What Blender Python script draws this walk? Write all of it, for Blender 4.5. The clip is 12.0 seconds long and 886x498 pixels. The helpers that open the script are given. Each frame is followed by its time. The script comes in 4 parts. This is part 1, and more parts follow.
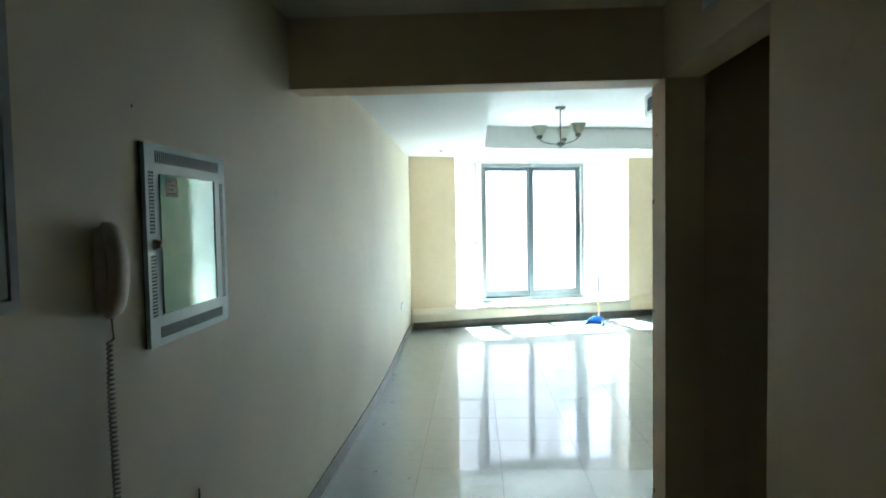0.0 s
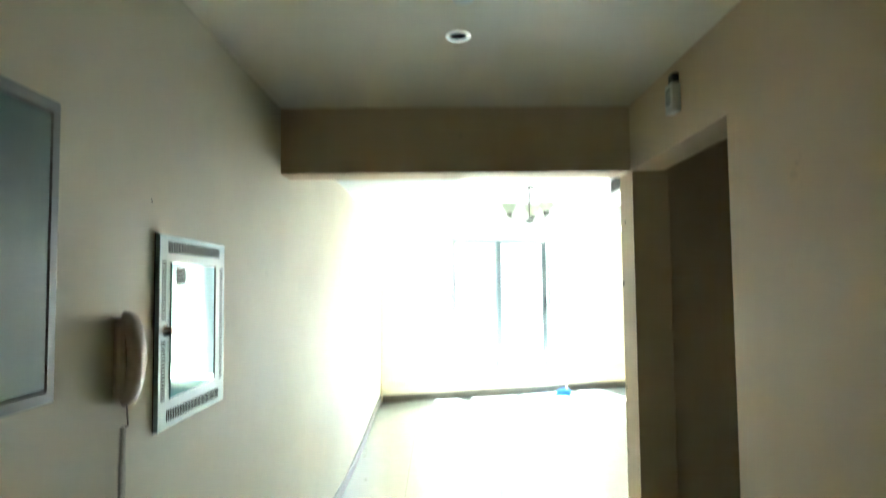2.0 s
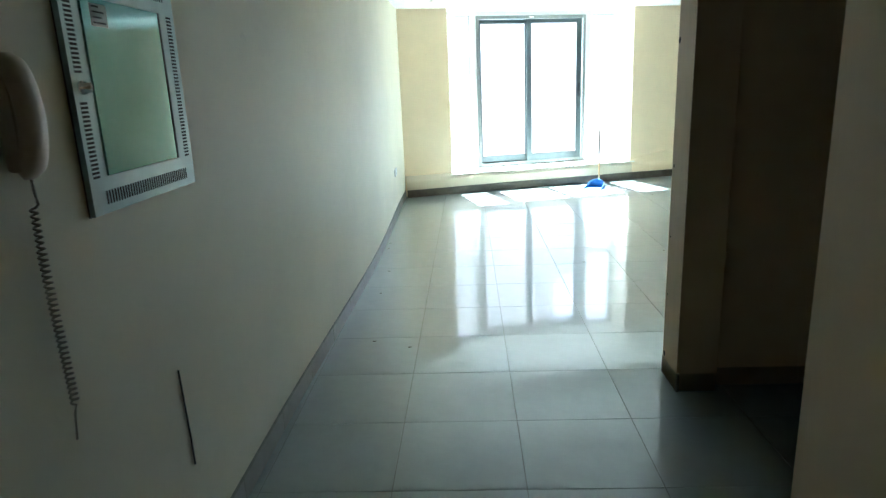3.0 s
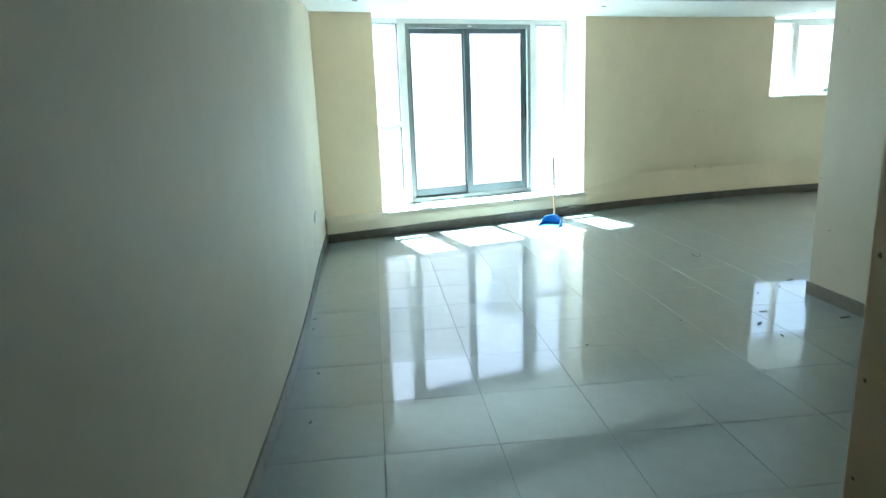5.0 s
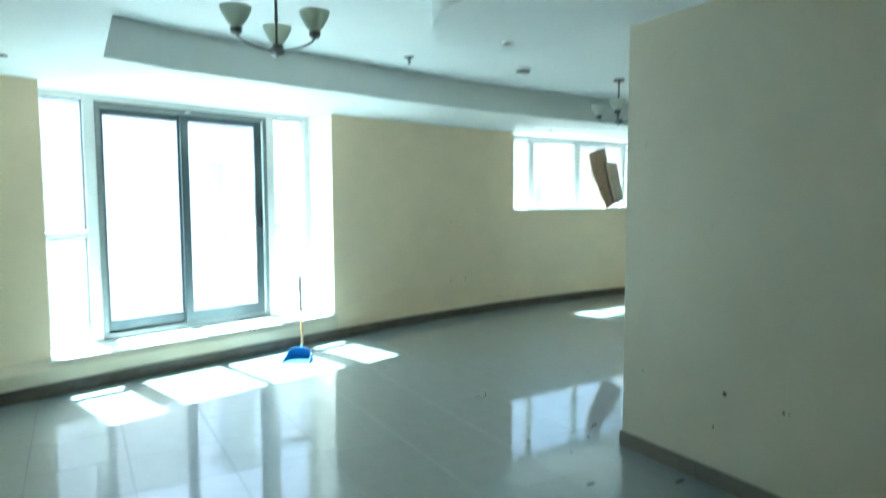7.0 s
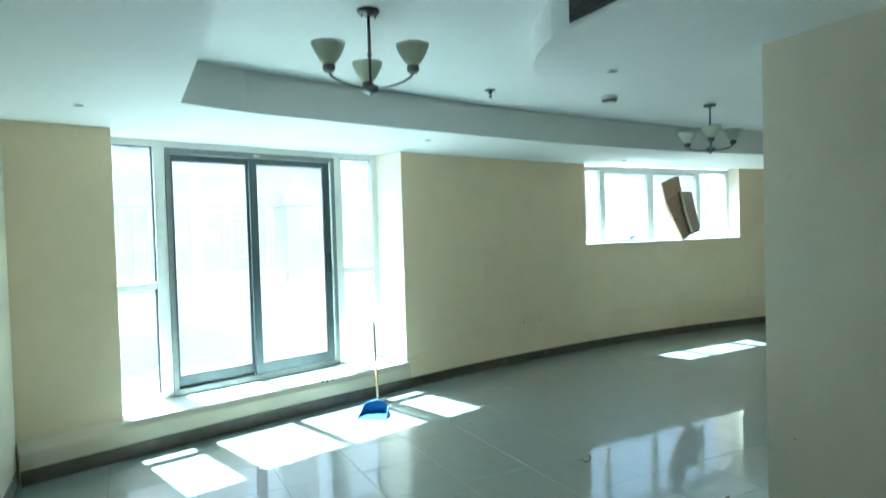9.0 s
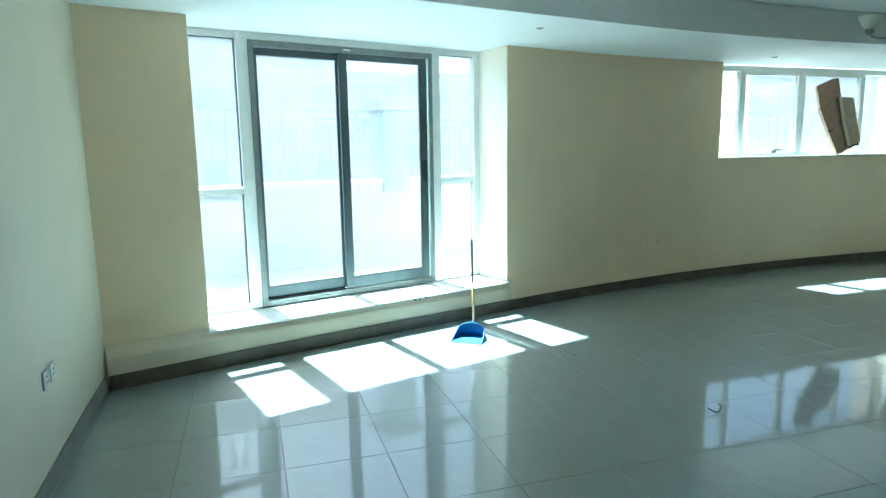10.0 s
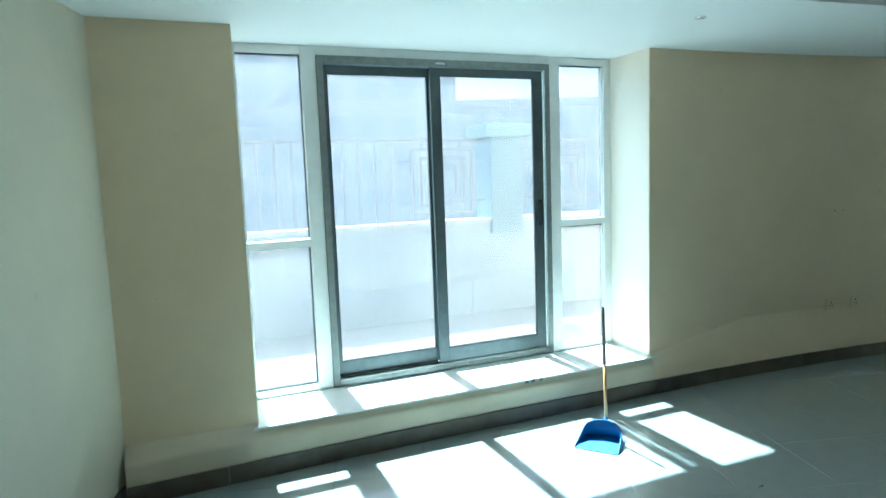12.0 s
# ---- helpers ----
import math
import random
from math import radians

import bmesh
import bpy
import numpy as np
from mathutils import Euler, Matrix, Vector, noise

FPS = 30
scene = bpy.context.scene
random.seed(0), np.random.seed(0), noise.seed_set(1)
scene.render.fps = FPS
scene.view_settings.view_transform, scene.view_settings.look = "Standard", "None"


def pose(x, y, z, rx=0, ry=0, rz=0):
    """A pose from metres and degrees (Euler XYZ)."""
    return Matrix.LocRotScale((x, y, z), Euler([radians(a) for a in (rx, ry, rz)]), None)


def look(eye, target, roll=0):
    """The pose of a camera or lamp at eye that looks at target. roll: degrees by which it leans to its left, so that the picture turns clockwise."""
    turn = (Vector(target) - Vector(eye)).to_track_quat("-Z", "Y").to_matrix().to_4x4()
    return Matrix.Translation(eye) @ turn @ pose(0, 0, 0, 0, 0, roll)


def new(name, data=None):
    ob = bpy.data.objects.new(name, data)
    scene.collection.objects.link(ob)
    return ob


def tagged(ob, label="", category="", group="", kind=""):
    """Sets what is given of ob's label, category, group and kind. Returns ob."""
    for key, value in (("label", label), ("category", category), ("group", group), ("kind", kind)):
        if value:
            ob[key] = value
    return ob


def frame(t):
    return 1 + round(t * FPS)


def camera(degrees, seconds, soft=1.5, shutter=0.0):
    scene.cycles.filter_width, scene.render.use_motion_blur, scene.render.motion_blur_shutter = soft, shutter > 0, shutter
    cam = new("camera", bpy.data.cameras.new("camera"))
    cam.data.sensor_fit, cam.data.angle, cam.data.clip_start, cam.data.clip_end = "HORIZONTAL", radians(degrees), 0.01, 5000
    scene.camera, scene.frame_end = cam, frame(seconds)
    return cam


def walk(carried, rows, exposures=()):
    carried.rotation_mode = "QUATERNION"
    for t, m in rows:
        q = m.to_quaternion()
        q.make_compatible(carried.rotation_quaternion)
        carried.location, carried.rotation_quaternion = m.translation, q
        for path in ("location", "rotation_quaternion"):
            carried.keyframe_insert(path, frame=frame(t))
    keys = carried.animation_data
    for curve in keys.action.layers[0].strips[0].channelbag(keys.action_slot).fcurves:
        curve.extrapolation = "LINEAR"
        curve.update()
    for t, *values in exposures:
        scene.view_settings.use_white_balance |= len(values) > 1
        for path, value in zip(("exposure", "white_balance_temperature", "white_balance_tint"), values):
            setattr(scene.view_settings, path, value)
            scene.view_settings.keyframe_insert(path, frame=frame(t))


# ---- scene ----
cam = camera(69.9, 12.0, soft=1.3, shutter=0.3)
PATH = [
    (0, (0.913, 1.19, 1.554), (0.812, 3.185, 1.458), -1.0),
    (0.5, (0.867, 1.137, 1.602), (0.909, 3.131, 1.742), -1.7),
    (1, (0.813, 1.042, 1.643), (0.85, 3.011, 1.997), -1.8),
    (1.5, (0.801, 0.968, 1.661), (0.814, 2.893, 2.206), -1.0),
    (2, (0.818, 1.049, 1.618), (0.835, 3.045, 1.734), -0.6),
    (2.5, (0.861, 1.23, 1.518), (0.828, 3.198, 1.161), -1.3),
    (2.7, (0.873, 1.328, 1.49), (0.787, 3.271, 1.026), -2.4),
    (4.3, (0.733, 2.498, 1.448), (0.707, 4.421, 0.901), -0.3),
    (4.5, (0.645, 2.701, 1.461), (0.742, 4.633, 0.953), 0.3),
    (5, (0.581, 3.07, 1.478), (0.779, 5.008, 1.024), -2.2),
    (5.5, (0.656, 3.451, 1.507), (0.794, 5.422, 1.197), -2.1),
    (6, (0.687, 3.836, 1.403), (1.123, 5.756, 1.054), -0.7),
    (6.5, (0.775, 4.201, 1.421), (1.51, 6.012, 0.997), -1.9),
    (7, (0.839, 4.498, 1.51), (1.841, 6.222, 1.354), -0.2),
    (7.2, (0.83, 4.587, 1.516), (1.87, 6.296, 1.527), 0.1),
    (8.8, (0.694, 4.935, 1.642), (1.569, 6.732, 1.706), -1.6),
    (9, (0.721, 5.016, 1.606), (1.611, 6.805, 1.548), -1.7),
    (9.5, (0.891, 5.32, 1.546), (1.639, 7.167, 1.38), -2.9),
    (10, (0.967, 5.577, 1.529), (1.543, 7.466, 1.214), -0.9),
    (10.5, (1.028, 5.93, 1.524), (1.526, 7.838, 1.186), -2.7),
    (11, (1.232, 6.2, 1.562), (1.435, 8.16, 1.222), -3.7),
    (11.5, (1.304, 6.493, 1.518), (1.436, 8.464, 1.209), -1.4),
    (12, (1.33, 6.768, 1.598), (1.545, 8.744, 1.374), -2.1),
]
EXPOSURES = [
    (0.0, 4.85, 4900, -8),
    (0.5, 4.85, 4880, -8),
    (1.0, 5.60, 5250, -7),
    (1.5, 7.05, 6200, -6),
    (2.0, 6.58, 5330, -8),
    (2.5, 4.95, 4840, -9),
    (4.4, 4.93, 4900, -10),
    (5.0, 4.33, 4640, -15),
    (5.5, 4.01, 4580, -18),
    (6.5, 4.01, 4460, -20),
    (7.0, 4.18, 4410, -21),
    (9.0, 3.85, 4480, -23),
    (10.0, 3.58, 4400, -23),
    (11.0, 3.36, 4430, -21),
    (11.5, 3.32, 4430, -20),
    (12.0, 3.17, 4420, -20)]
walk(cam, [(t, look(eye, target, roll)) for t, eye, target, roll in PATH], EXPOSURES)

# ---- light: hazy daylight, high sun in front of the glazed facade ----
SUN_WAY = Vector((0.19, -0.645, -1.0)).normalized()
world = bpy.data.worlds.new("hazy_sky")
scene.world = world
world.use_nodes = True
wn = world.node_tree
sky = wn.nodes.new("ShaderNodeTexSky")
sky.sky_type = "NISHITA"
sky.sun_disc = False
sky.sun_elevation = math.asin(-SUN_WAY.z)
sky.sun_rotation = math.atan2(-SUN_WAY.x, -SUN_WAY.y)
sky.dust_density, sky.air_density, sky.ozone_density = 4.0, 1.0, 1.0
wn.links.new(sky.outputs[0], wn.nodes["Background"].inputs[0])
wn.nodes["Background"].inputs[1].default_value = 0.15
sun = new("sun", bpy.data.lights.new("sun", "SUN"))
sun.data.energy, sun.data.angle, sun.data.color = 4.2, radians(1.0), (1.0, 0.95, 0.87)
sun.matrix_world = look((0, 0, 20), Vector((0, 0, 20)) + SUN_WAY)

# ---- materials ----


def nodes_of(name, rough=0.5, metal=0.0):
    m = bpy.data.materials.new(name)
    m.use_nodes = True
    b = m.node_tree.nodes["Principled BSDF"]
    b.inputs["Roughness"].default_value = rough
    b.inputs["Metallic"].default_value = metal
    return m, m.node_tree, b


def coords(nt):
    return nt.nodes.new("ShaderNodeTexCoord").outputs["Object"]


def noise_tex(nt, vec, scale, detail=4.0, rough=0.55):
    n = nt.nodes.new("ShaderNodeTexNoise")
    n.inputs["Scale"].default_value, n.inputs["Detail"].default_value = scale, detail
    n.inputs["Roughness"].default_value = rough
    nt.links.new(vec, n.inputs["Vector"])
    return n.outputs["Fac"]


def ramp(nt, fac, stops):
    r = nt.nodes.new("ShaderNodeValToRGB")
    e = r.color_ramp.elements
    while len(e) < len(stops):
        e.new(0.5)
    for k, (p, c) in enumerate(stops):
        e[k].position, e[k].color = p, (*c, 1) if len(c) == 3 else c
    nt.links.new(fac, r.inputs[0])
    return r.outputs[0]


def mix(nt, fac, a, b, mode="MIX"):
    n = nt.nodes.new("ShaderNodeMix")
    n.data_type, n.blend_type = "RGBA", mode
    for s, v in ((n.inputs[0], fac), (n.inputs[6], a), (n.inputs[7], b)):
        if hasattr(v, "is_linked"):
            nt.links.new(v, s)
        else:
            s.default_value = v if not isinstance(v, tuple) else (*v, 1) if len(v) == 3 else v
    return n.outputs[2]


def bump(nt, b, height, strength=0.2, dist=0.01):
    n = nt.nodes.new("ShaderNodeBump")
    n.inputs["Strength"].default_value, n.inputs["Distance"].default_value = strength, dist
    nt.links.new(height, n.inputs["Height"])
    nt.links.new(n.outputs[0], b.inputs["Normal"])


def paint(name, colour, rough=0.5, blotch=0.06, marks=0.0):
    """Rolled emulsion: fine stipple, broad uneven patches, a few scuffs."""
    m, nt, b = nodes_of(name, rough)
    v = coords(nt)
    lo = tuple(c * (1 - blotch) for c in colour)
    hi = tuple(min(1, c * (1 + blotch * 0.5)) for c in colour)
    col = ramp(nt, noise_tex(nt, v, 1.3, 5.0, 0.6), [(0.3, lo), (0.7, hi)])
    if marks:
        spots = ramp(nt, noise_tex(nt, v, 7.0, 3.0, 0.7), [(0.69, (0, 0, 0)), (0.78, (marks, marks, marks))])
        col = mix(nt, spots, col, tuple(c * 0.55 for c in colour))
    nt.links.new(col, b.inputs["Base Color"])
    rr = nt.nodes.new("ShaderNodeMapRange")
    nt.links.new(noise_tex(nt, v, 3.0, 3.0), rr.inputs[0])
    rr.inputs[3].default_value, rr.inputs[4].default_value = rough - 0.07, rough + 0.08
    nt.links.new(rr.outputs[0], b.inputs["Roughness"])
    bump(nt, b, noise_tex(nt, v, 160.0, 3.0), 0.12, 0.002)
    return m


CREAM = paint("cream_wall_paint", (0.72, 0.65, 0.49), 0.58, 0.075, 0.3)
# hall walls: same cream, with the warm dim light put into the colour
WARMCREAM = paint("cream_paint_hall_warmth", (0.73, 0.57, 0.38), 0.62, 0.06, 0.3)
SILLPAINT = paint("white_sill_paint", (0.77, 0.77, 0.74), 0.5, 0.06, 0.5)
REVEALPAINT = paint("off_white_reveal_paint", (0.84, 0.765, 0.63), 0.55, 0.05, 0.3)
FACADE = paint("cream_facade_wall_paint", (0.86, 0.70, 0.465), 0.55, 0.075, 0.4)
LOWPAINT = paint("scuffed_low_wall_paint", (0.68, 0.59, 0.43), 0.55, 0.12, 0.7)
WHITE = paint("white_ceiling_paint", (0.86, 0.86, 0.83), 0.6, 0.03)
HALLWHITE = paint("hall_ceiling_paint", (0.84, 0.76, 0.605), 0.6, 0.04)
# the parapet's blue shade is put into this pale render colour
RENDERED = paint("pale_outdoor_render", (0.64, 0.71, 0.77), 0.8, 0.08, 0.2)
# distance haze is put into the pale colours of building walls and windows
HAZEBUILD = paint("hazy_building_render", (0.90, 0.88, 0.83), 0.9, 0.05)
# columns: the blue of their shaded side is put into the colour
COLUMNSHADE = paint("shade_blue_column_render", (0.42, 0.53, 0.61), 0.8, 0.06)
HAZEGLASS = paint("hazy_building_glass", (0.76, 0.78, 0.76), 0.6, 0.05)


def make_tile():
    m, nt, b = nodes_of("polished_porcelain", 0.07)
    v = coords(nt)
    info = nt.nodes.new("ShaderNodeObjectInfo").outputs["Random"]
    base = ramp(nt, noise_tex(nt, v, 9.0, 6.0, 0.65), [(0.3, (0.228, 0.258, 0.248)), (0.7, (0.262, 0.294, 0.284))])
    base = mix(nt, ramp(nt, info, [(0, (0, 0, 0)), (1, (0.25, 0.25, 0.25))]), base, (0.238, 0.256, 0.246))
    dirt = ramp(nt, noise_tex(nt, v, 2.1, 6.0, 0.7), [(0.55, (0, 0, 0)), (0.85, (0.28, 0.28, 0.28))])
    nt.links.new(mix(nt, dirt, base, (0.14, 0.136, 0.122)), b.inputs["Base Color"])
    rr = nt.nodes.new("ShaderNodeMapRange")
    nt.links.new(noise_tex(nt, v, 3.2, 5.0, 0.65), rr.inputs[0])
    rr.inputs[1].default_value, rr.inputs[2].default_value = 0.35, 0.75
    rr.inputs[3].default_value, rr.inputs[4].default_value = 0.04, 0.1
    nt.links.new(rr.outputs[0], b.inputs["Coat Roughness"])
    b.inputs["Coat Weight"].default_value, b.inputs["Coat IOR"].default_value = 1.0, 1.62
    b.inputs["Roughness"].default_value, b.inputs["IOR"].default_value = 0.42, 1.7
    bump(nt, b, noise_tex(nt, v, 2.5, 2.0), 0.02, 0.01)
    return m


def simple(name, colour, rough=0.5, metal=0.0, var=0.12, scale=30.0, relief=0.08):
    m, nt, b = nodes_of(name, rough, metal)
    v = coords(nt)
    lo, hi = tuple(c * (1 - var) for c in colour), tuple(min(1, c * (1 + var)) for c in colour)
    f1 = noise_tex(nt, v, scale, 5.0)
    nt.links.new(ramp(nt, f1, [(0.3, lo), (0.7, hi)]), b.inputs["Base Color"])
    rr = nt.nodes.new("ShaderNodeMapRange")
    nt.links.new(noise_tex(nt, v, scale * 0.3, 3.0), rr.inputs[0])
    rr.inputs[3].default_value, rr.inputs[4].default_value = max(0.02, rough - 0.08), min(1, rough + 0.12)
    nt.links.new(rr.outputs[0], b.inputs["Roughness"])
    if relief:
        bump(nt, b, f1, relief, 0.002)
    return m


TILE = make_tile()
GROUT = simple("grey_grout", (0.17, 0.165, 0.15), 0.9)
GROUT.node_tree.nodes["Principled BSDF"].inputs["Specular IOR Level"].default_value = 0.05
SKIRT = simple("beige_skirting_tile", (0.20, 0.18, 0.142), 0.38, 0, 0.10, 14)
# facade skirting: dust, and the shade there put into a darker brown
SHADEDSKIRT = simple("dusty_shaded_skirting_tile", (0.125, 0.105, 0.08), 0.6, 0, 0.22, 9)
WHITEALU = simple("white_coated_aluminium", (0.80, 0.79, 0.755), 0.35, 0, 0.04, 10)
# one aluminium: proud frame coloured lighter, deeper leaves darker, as the light falls
GREYALU = simple("grey_aluminium", (0.10, 0.117, 0.118), 0.4, 0.4, 0.12, 25)
LITALU = simple("lit_grey_aluminium", (0.245, 0.255, 0.238), 0.45, 0.35, 0.14, 25)
GASKETGREY = simple("grey_gasket", (0.33, 0.35, 0.35), 0.6)
RUBBER = simple("black_rubber", (0.015, 0.016, 0.017), 0.6)
BLACK = simple("black_plastic", (0.02, 0.02, 0.022), 0.4)
WHITEPL = simple("white_plastic", (0.74, 0.73, 0.68), 0.35, 0, 0.05, 40)
IVORY = simple("ivory_plastic", (0.58, 0.48, 0.40), 0.35, 0, 0.07, 40)
CORD = simple("grey_cord", (0.20, 0.165, 0.12), 0.5)
PANELPAINT = simple("grey_enamel", (0.38, 0.48, 0.46), 0.35, 0.1, 0.06, 20)
SLOT = simple("dark_slot", (0.012, 0.013, 0.013), 0.8)
CHROME = simple("chrome", (0.72, 0.72, 0.72), 0.15, 1.0, 0.05, 20, 0)
NICKEL = simple("brushed_nickel", (0.20, 0.20, 0.19), 0.33, 1.0, 0.15, 40)
DOORGREY = simple("grey_cabinet_enamel", (0.115, 0.165, 0.145), 0.36, 0, 0.03, 3)
DOORTRIM = simple("grey_cabinet_frame_enamel", (0.25, 0.255, 0.235), 0.4, 0, 0.08, 12)
BLUEPL = simple("blue_plastic", (0.05, 0.14, 0.33), 0.4, 0, 0.10, 18)
STICK = simple("varnished_pine", (0.50, 0.30, 0.12), 0.45, 0, 0.2, 40)
STICKTOP = simple("dark_rubber_grip", (0.09, 0.07, 0.055), 0.5, 0, 0.2, 40)
CARD = simple("brown_cardboard", (0.28, 0.19, 0.12), 0.85, 0, 0.15, 22)
CARDPALE = simple("worn_pale_cardboard", (0.36, 0.29, 0.21), 0.85, 0, 0.12, 18)
CARDDARK = simple("cardboard_cut_edge", (0.10, 0.065, 0.045), 0.9)
RAILPAINT = simple("grey_rail_paint", (0.47, 0.46, 0.455), 0.5, 0.2)
TERRACE = simple("pale_terrace_tile", (0.62, 0.61, 0.58), 0.7, 0, 0.08, 4)
SAND = simple("hazy_sand_ground", (0.48, 0.46, 0.42), 0.95, 0, 0.1, 0.05)
SCRAP = simple("brown_scrap", (0.07, 0.055, 0.04), 0.8)
PLASTERMARK = simple("bare_plaster_scuff", (0.60, 0.50, 0.36), 0.9, 0, 0.25, 60)
CHIP = simple("grey_chipped_edge", (0.15, 0.165, 0.18), 0.9, 0, 0.25, 60)
PAPER = simple("paper_label", (0.62, 0.64, 0.60), 0.8)


def make_shade():
    m, nt, b = nodes_of("frosted_glass_shade", 0.45)
    v = coords(nt)
    nt.links.new(ramp(nt, noise_tex(nt, v, 14.0, 4.0), [(0.3, (0.78, 0.80, 0.70)), (0.7, (0.86, 0.87, 0.80))]), b.inputs["Base Color"])
    b.inputs["Subsurface Weight"].default_value = 0.3
    b.inputs["Subsurface Radius"].default_value = (0.02, 0.02, 0.02)
    # the thin frosted wall lets light through
    thin, both = nt.nodes.new("ShaderNodeBsdfTranslucent"), nt.nodes.new("ShaderNodeMixShader")
    thin.inputs["Color"].default_value = (0.88, 0.90, 0.80, 1)
    both.inputs[0].default_value = 0.45
    nt.links.new(b.outputs[0], both.inputs[1])
    nt.links.new(thin.outputs[0], both.inputs[2])
    nt.links.new(both.outputs[0], nt.nodes["Material Output"].inputs["Surface"])
    return m


def make_glass(name, tint):
    m = bpy.data.materials.new(name)
    m.use_nodes = True
    nt = m.node_tree
    nt.nodes.remove(nt.nodes["Principled BSDF"])
    tr, gl = nt.nodes.new("ShaderNodeBsdfTransparent"), nt.nodes.new("ShaderNodeBsdfGlossy")
    gl.inputs["Roughness"].default_value = 0.02
    tr.inputs["Color"].default_value = (*tint, 1)
    lw, mx = nt.nodes.new("ShaderNodeLayerWeight"), nt.nodes.new("ShaderNodeMixShader")
    fr = nt.nodes.new("ShaderNodeMapRange")
    power = nt.nodes.new("ShaderNodeMath")
    power.operation = "POWER"
    power.inputs[1].default_value = 4.0
    nt.links.new(lw.outputs["Facing"], power.inputs[0])
    nt.links.new(power.outputs[0], fr.inputs[0])
    fr.inputs[3].default_value, fr.inputs[4].default_value = 0.03, 0.8
    nt.links.new(fr.outputs[0], mx.inputs[0])
    # a dust film on the outer face scatters daylight: haze added over the view
    dust_haze, film = nt.nodes.new("ShaderNodeBsdfTranslucent"), nt.nodes.new("ShaderNodeMixShader")
    dust_haze.inputs["Color"].default_value = (0.86, 0.84, 0.84, 1)
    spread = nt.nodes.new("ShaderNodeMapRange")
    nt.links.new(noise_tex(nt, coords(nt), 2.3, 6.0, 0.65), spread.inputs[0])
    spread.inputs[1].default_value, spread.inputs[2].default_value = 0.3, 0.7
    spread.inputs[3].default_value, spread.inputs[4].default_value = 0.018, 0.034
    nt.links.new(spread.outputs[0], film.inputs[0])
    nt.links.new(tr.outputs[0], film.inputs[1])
    nt.links.new(dust_haze.outputs[0], film.inputs[2])
    nt.links.new(film.outputs[0], mx.inputs[1])
    nt.links.new(gl.outputs[0], mx.inputs[2])
    nt.links.new(mx.outputs[0], nt.nodes["Material Output"].inputs["Surface"])
    return m


SHADE = make_shade()
# tint dims the view; panes cast no shadow, so daylight enters undimmed
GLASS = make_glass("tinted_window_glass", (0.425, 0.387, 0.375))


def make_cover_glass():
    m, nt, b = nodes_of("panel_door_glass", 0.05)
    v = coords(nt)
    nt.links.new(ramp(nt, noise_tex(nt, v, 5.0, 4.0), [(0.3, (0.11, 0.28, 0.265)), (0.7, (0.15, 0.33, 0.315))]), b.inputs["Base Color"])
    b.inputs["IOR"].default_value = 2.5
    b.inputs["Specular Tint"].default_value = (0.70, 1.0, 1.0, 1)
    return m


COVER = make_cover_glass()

# ---- mesh helpers ----


def bm_box(bm, lo, hi, m=None):
    c = [Vector((x, y, z)) for x in (lo[0], hi[0]) for y in (lo[1], hi[1]) for z in (lo[2], hi[2])]
    if m is not None:
        c = [m @ p for p in c]
    v = [bm.verts.new(p) for p in c]
    for f in ((0, 1, 3, 2), (4, 6, 7, 5), (0, 4, 5, 1), (2, 3, 7, 6), (0, 2, 6, 4), (1, 5, 7, 3)):
        bm.faces.new([v[i] for i in f])


def bm_prism(bm, ring, z0, z1):
    a = [bm.verts.new((x, y, z0)) for x, y in ring]
    b = [bm.verts.new((x, y, z1)) for x, y in ring]
    n = len(ring)
    bm.faces.new(a[::-1]), bm.faces.new(b)
    for i in range(n):
        bm.faces.new((a[i], a[(i + 1) % n], b[(i + 1) % n], b[i]))


def bm_ring(bm, lo, hi, ilo, ihi, x0, x1):
    """A flat frame in the y-z plane, x0 to x1 thick, round a rectangular hole."""
    def corners(p, q, x):
        return [bm.verts.new((x, *c)) for c in ((p[0], p[1]), (q[0], p[1]), (q[0], q[1]), (p[0], q[1]))]
    sets = [corners(lo, hi, x0), corners(lo, hi, x1), corners(ilo, ihi, x1), corners(ilo, ihi, x0)]
    for a, b in zip(sets, sets[1:] + sets[:1]):
        for i in range(4):
            bm.faces.new((a[i], a[(i + 1) % 4], b[(i + 1) % 4], b[i]))


def bm_lathe(bm, profile, n=24, m=None, close=False):
    """Turns (radius, height) pairs about z."""
    m = m or Matrix.Identity(4)
    rings = []
    for r, z in profile:
        rings.append([bm.verts.new(m @ Vector((max(r, 1e-4) * math.cos(2 * math.pi * i / n), max(r, 1e-4) * math.sin(2 * math.pi * i / n), z))) for i in range(n)])
    for a, b in zip(rings, rings[1:]):
        for i in range(n):
            bm.faces.new((a[i], a[(i + 1) % n], b[(i + 1) % n], b[i]))
    if close:
        bm.faces.new(rings[0][::-1]), bm.faces.new(rings[-1])


